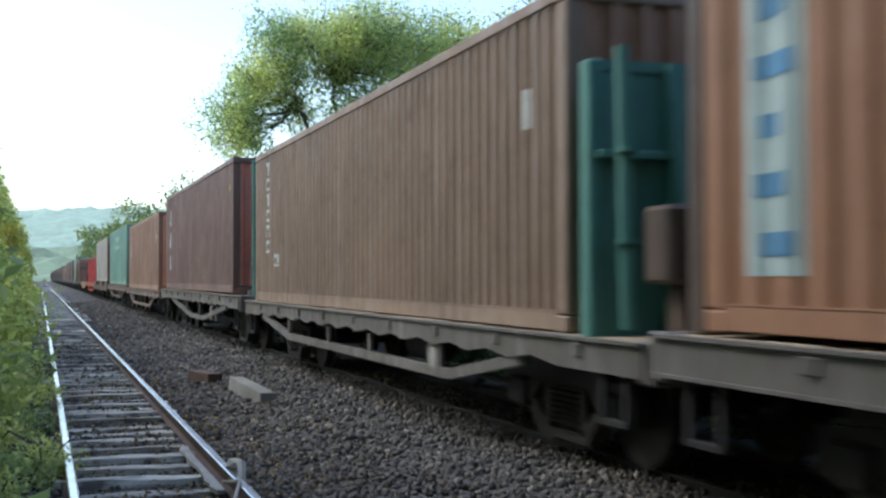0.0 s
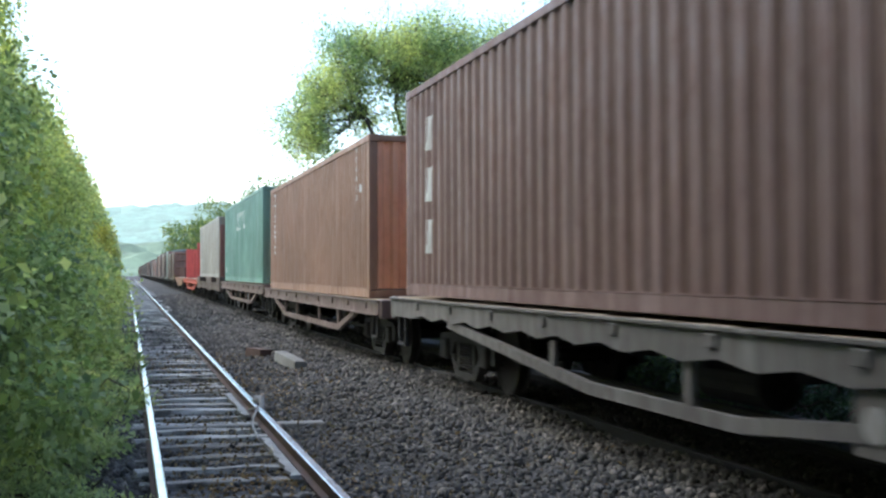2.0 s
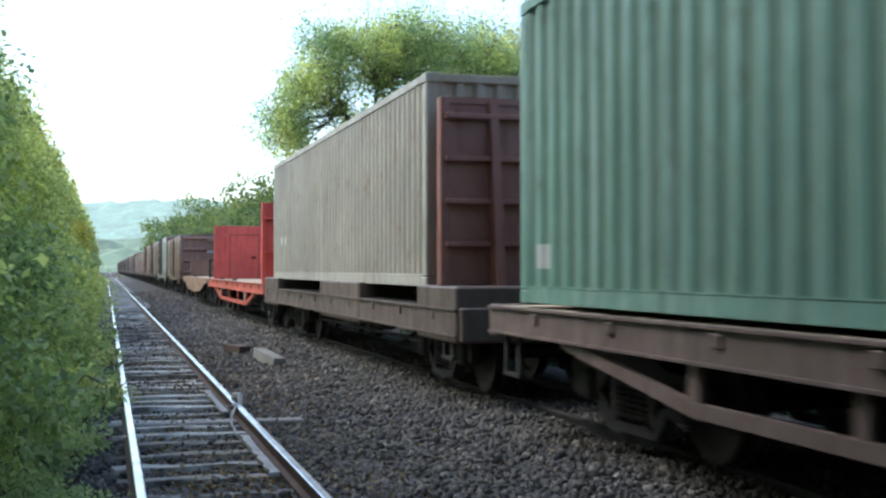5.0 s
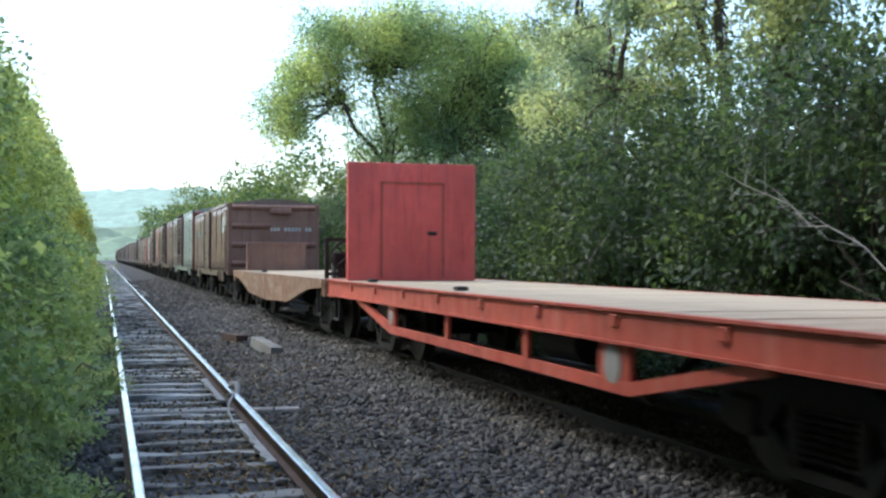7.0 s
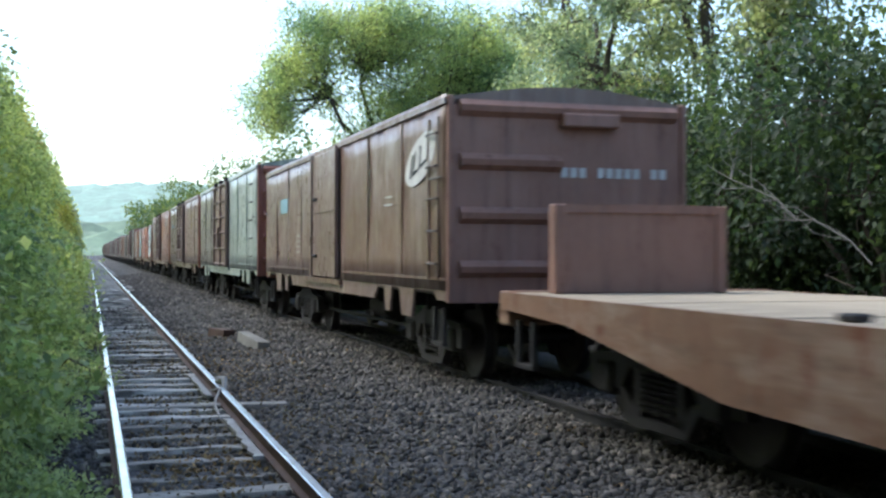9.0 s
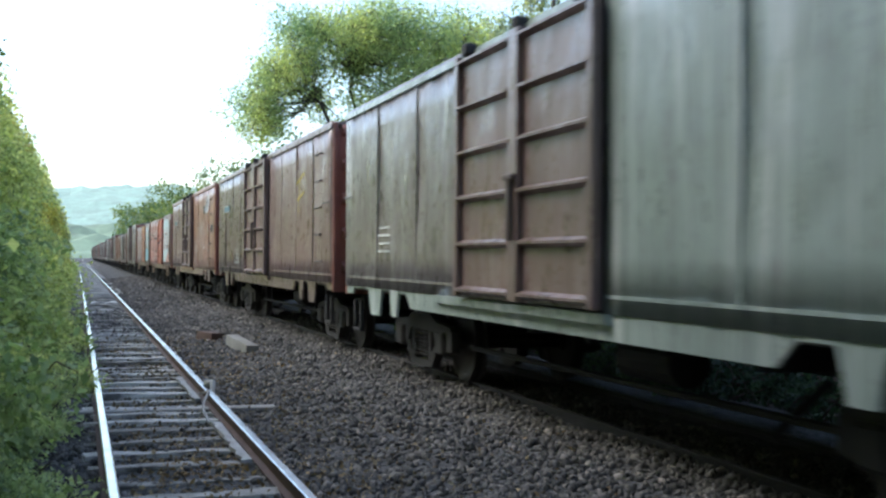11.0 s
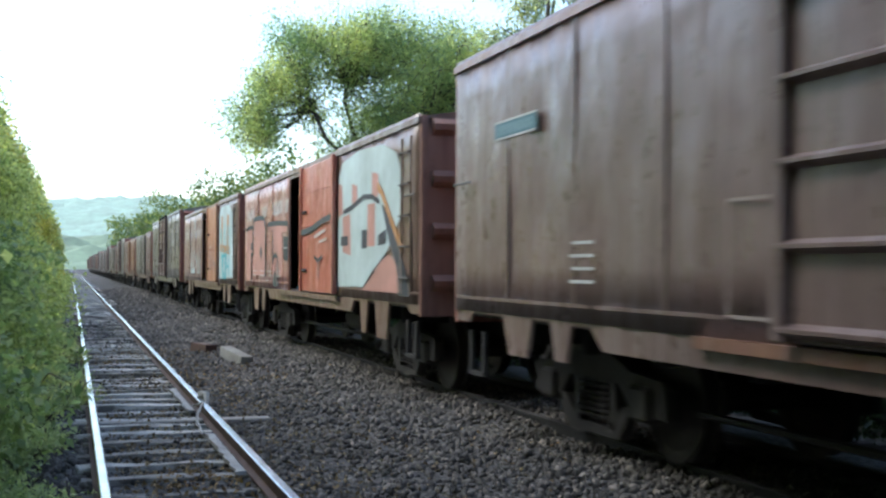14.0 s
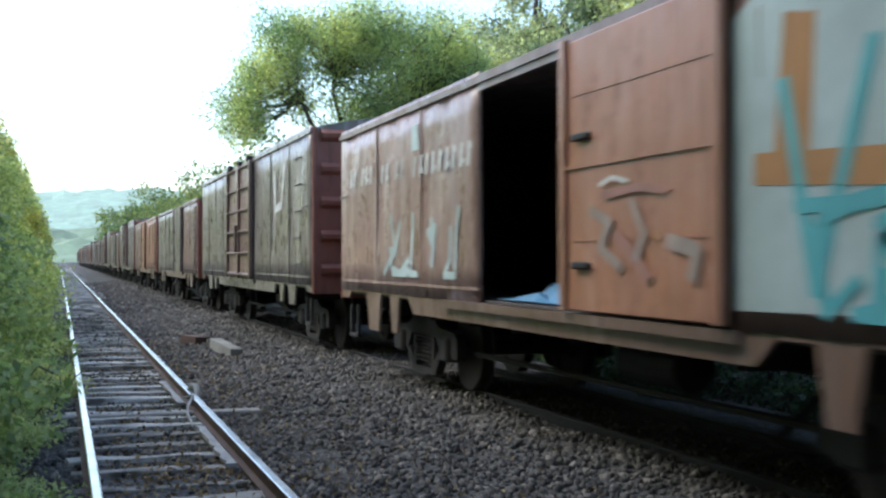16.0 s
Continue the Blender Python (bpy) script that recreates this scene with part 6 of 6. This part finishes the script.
# woods along the right of the line, and the far hills
def far_wood(name, label, x0, x1, y0, y1, n, hmin, hmax, count, size, seed):
    rng = np.random.default_rng(seed)
    cs, rs = [], []
    for _ in range(n):
        x, y = rng.uniform(x0, x1), rng.uniform(y0, y1)
        h = rng.uniform(hmin, hmax)
        for _ in range(5):
            cs.append((x + rng.normal() * h * 0.16, y + rng.normal() * h * 0.16, h * rng.uniform(0.25, 0.9)))
            rs.append(h * rng.uniform(0.13, 0.22))
    v, f = leaves(rng, cs, rs, count, size, 0.85, 0.4)
    return tagged(new(name, mesh_of(name, v, f, M["leaf_far"])), label, "woods", kind="stuff")


far_wood("far_woods", "row of green trees along the far stretch of line", 11, 18, 72, 150, 46, 7.0, 10.5, 36000, 0.3, 5)
far_wood("far_woods", "distant row of trees beside the line", 10, 30, 150, 300, 60, 8, 13, 26000, 0.7, 6)
far_wood("far_woods", "distant trees beyond the hedge", -26, -9, 130, 320, 50, 5, 9, 22000, 0.6, 7)


def hill(label, y, height, width, xm, seed, colour, haze_glow):
    m, nt, b = mat("hill woods", 0.95)
    g = coords(nt, (1, 1, 1), True)
    n1, n2 = noise_at(nt, g, 0.012, 4, 0.6), noise_at(nt, g, 0.07, 4, 0.75)
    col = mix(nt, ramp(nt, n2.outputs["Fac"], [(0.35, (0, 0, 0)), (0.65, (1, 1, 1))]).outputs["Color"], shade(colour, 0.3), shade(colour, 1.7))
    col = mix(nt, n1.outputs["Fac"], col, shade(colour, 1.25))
    nt.links.new(col, b.inputs["Base Color"])
    # emission stands in for the pale haze between here and the hill
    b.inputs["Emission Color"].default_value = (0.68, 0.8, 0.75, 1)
    b.inputs["Emission Strength"].default_value = haze_glow
    bm = B()
    nx, ny = 130, 22
    rows = []
    for j in range(ny):
        row = []
        for i in range(nx):
            x = xm + (i / (nx - 1) - 0.5) * width
            q = j / (ny - 1)
            hh = height * math.sin(q * math.pi * 0.5) * (0.55 + 0.45 * math.cos((x - xm) / width * math.pi)) * (1 + 0.22 * noise.noise((x * 0.006, seed, 0)))
            hh += (5 * noise.noise((x * 0.06, q * 9, seed)) + 2.5 * noise.noise((x * 0.2, q * 25, seed))) * (0.3 + q)
            row.append(bm.verts.new((x, y + q * height * 5, hh - 2)))
        rows.append(row)
    for a, b2 in zip(rows, rows[1:]):
        for i in range(nx - 1):
            bm.faces.new((a[i], a[i + 1], b2[i + 1], b2[i]))
    return tagged(link_mesh("hill", bm, m), label, "hill", kind="structure")


hill("blue green wooded hill with a haze glow on the horizon", 1100, 88, 1700, 130, 3.0, (0.1, 0.17, 0.13), 0.17)
hill("green wooded slope with a pale haze glow in the distance", 520, 17, 900, 40, 8.0, (0.1, 0.15, 0.08), 0.1)


# ---- small things by the track ----
def timber(label, x, y, yaw, l, w, h, m):
    bm = B()
    box(bm, -w / 2, w / 2, -l / 2, l / 2, 0, h, 0.012)
    bmesh.ops.subdivide_edges(bm, edges=bm.edges[:], cuts=2)
    r = random.Random(3)
    for v in bm.verts:
        v.co += Vector((r.uniform(-0.004, 0.004), r.uniform(-0.005, 0.005), r.uniform(-0.004, 0.004)))
    ob = link_mesh("timber_block", bm, m)
    ob.matrix_basis = pose(x, y, -0.14, 1, 3, yaw)
    return tagged(ob, label, "timber")


timber("pale weathered timber block lying on the gravel", 2.43, 18.0, 2.0, 1.9, 0.19, 0.19, M["old_wood"])
timber("short dark timber offcut on the gravel", 2.2, 20.4, 20, 0.6, 0.22, 0.16, M["rail_side"])


def fish_plate():
    r = random.Random(8)
    for y0, y1 in ((8.2, 10.1), (11.8, 13.9)):
        bm = B()
        n = 14
        lo, hi = [], []
        for i in range(n + 1):
            y = y0 + (y1 - y0) * i / n
            lo.append((1.13 + r.uniform(-0.03, 0.01), y))
            hi.append((1.19, y))
        va = [bm.verts.new((x, y, -0.115)) for x, y in lo + hi[::-1]]
        vb = [bm.verts.new((x, y, -0.085 + r.uniform(-0.01, 0.01))) for x, y in lo + hi[::-1]]
        bm.faces.new(va)
        bm.faces.new(vb[::-1])
        for i in range(len(va)):
            k = (i + 1) % len(va)
            bm.faces.new((va[k], va[i], vb[i], vb[k]))
        tagged(link_mesh("joint_plate", bm, M["concrete"]), "pale crusted joint plate against the inside of the rail", "rail fitting", "joint plates")


fish_plate()


def long_sleeper():
    bm = B()
    box(bm, -1.0, 1.0, -0.085, 0.085, 0, 0.13, 0.012)
    ob = link_mesh("timber_sleeper", bm, M["dead"])
    ob.matrix_basis = pose(0.86, 11.3, -0.24, 0, 0, -2)
    tagged(ob, "pale long sleeper jutting out beyond the rail", "sleeper")
    return ob


long_sleeper()


def cord():
    rng = np.random.default_rng(2)
    bm = B()
    pts = [(1.19, 11.9, -0.05), (1.24, 11.5, 0.02), (1.16, 11.2, -0.05), (1.13, 10.95, -0.09), (1.12, 10.6, -0.1), (1.1, 10.2, -0.1)]
    limb(bm, pts, 0.014, 0.012, 5)
    limb(bm, [(1.3, 12.2, 0.02), (1.33, 12.0, 0.05), (1.31, 11.8, -0.06)], 0.05, 0.02, 5)
    ob = link_mesh("cord", bm, M["concrete"])
    return tagged(ob, "pale frayed cord draped over the rail", "cord")


cord()


def dead_branch():
    rng = np.random.default_rng(33)
    bm = B()
    a, b = np.array((7.35, 9.6, 1.25)), np.array((7.3, 12.7, 2.45))
    main = bent(rng, a, b, 7, 0.02)
    limb(bm, main, 0.01, 0.004, 6)
    for i in range(1, 7):
        for k in range(3):
            e = np.array(main[i]) + rng.normal(size=3) * 0.25 + np.array((0, 0.7, rng.uniform(-0.5, 0.5)))
            limb(bm, bent(rng, main[i], e, 3, 0.06), 0.005, 0.002, 4)
    ob = link_mesh("fallen_branch", bm, M["twig"])
    return tagged(ob, "bleached bare branch caught in the shrubs", "branch")


dead_branch()


# ---- what moves ----
def motions():
    times = [0, 0.1, 0.2, 0.3, 0.4, 0.5, 1, 2, 3, 4, 5, 6, 7, 8, 9, 10, 11, 12, 13, 14, 15, 16]
    for ob, u0, z0 in MOVING:
        walk(ob, [(t, pose(XC, u0 - travel(t), z0)) for t in times])
    # wheels roll without slipping; alike wheelsets share one set of keys
    lead = {}
    for ob, k in WHEELSETS:
        key = round(k, 2)
        if key not in lead:
            lead[key] = ob
            walk(ob, [(i / FPS, pose(0, k, 0, math.degrees(travel(i / FPS) / 0.42) % 360.0)) for i in range(16 * FPS + 1)])
        else:
            ob.rotation_mode = "QUATERNION"
            data = ob.animation_data_create()
            data.action = lead[key].animation_data.action
            data.action_slot = lead[key].animation_data.action_slot


motions()
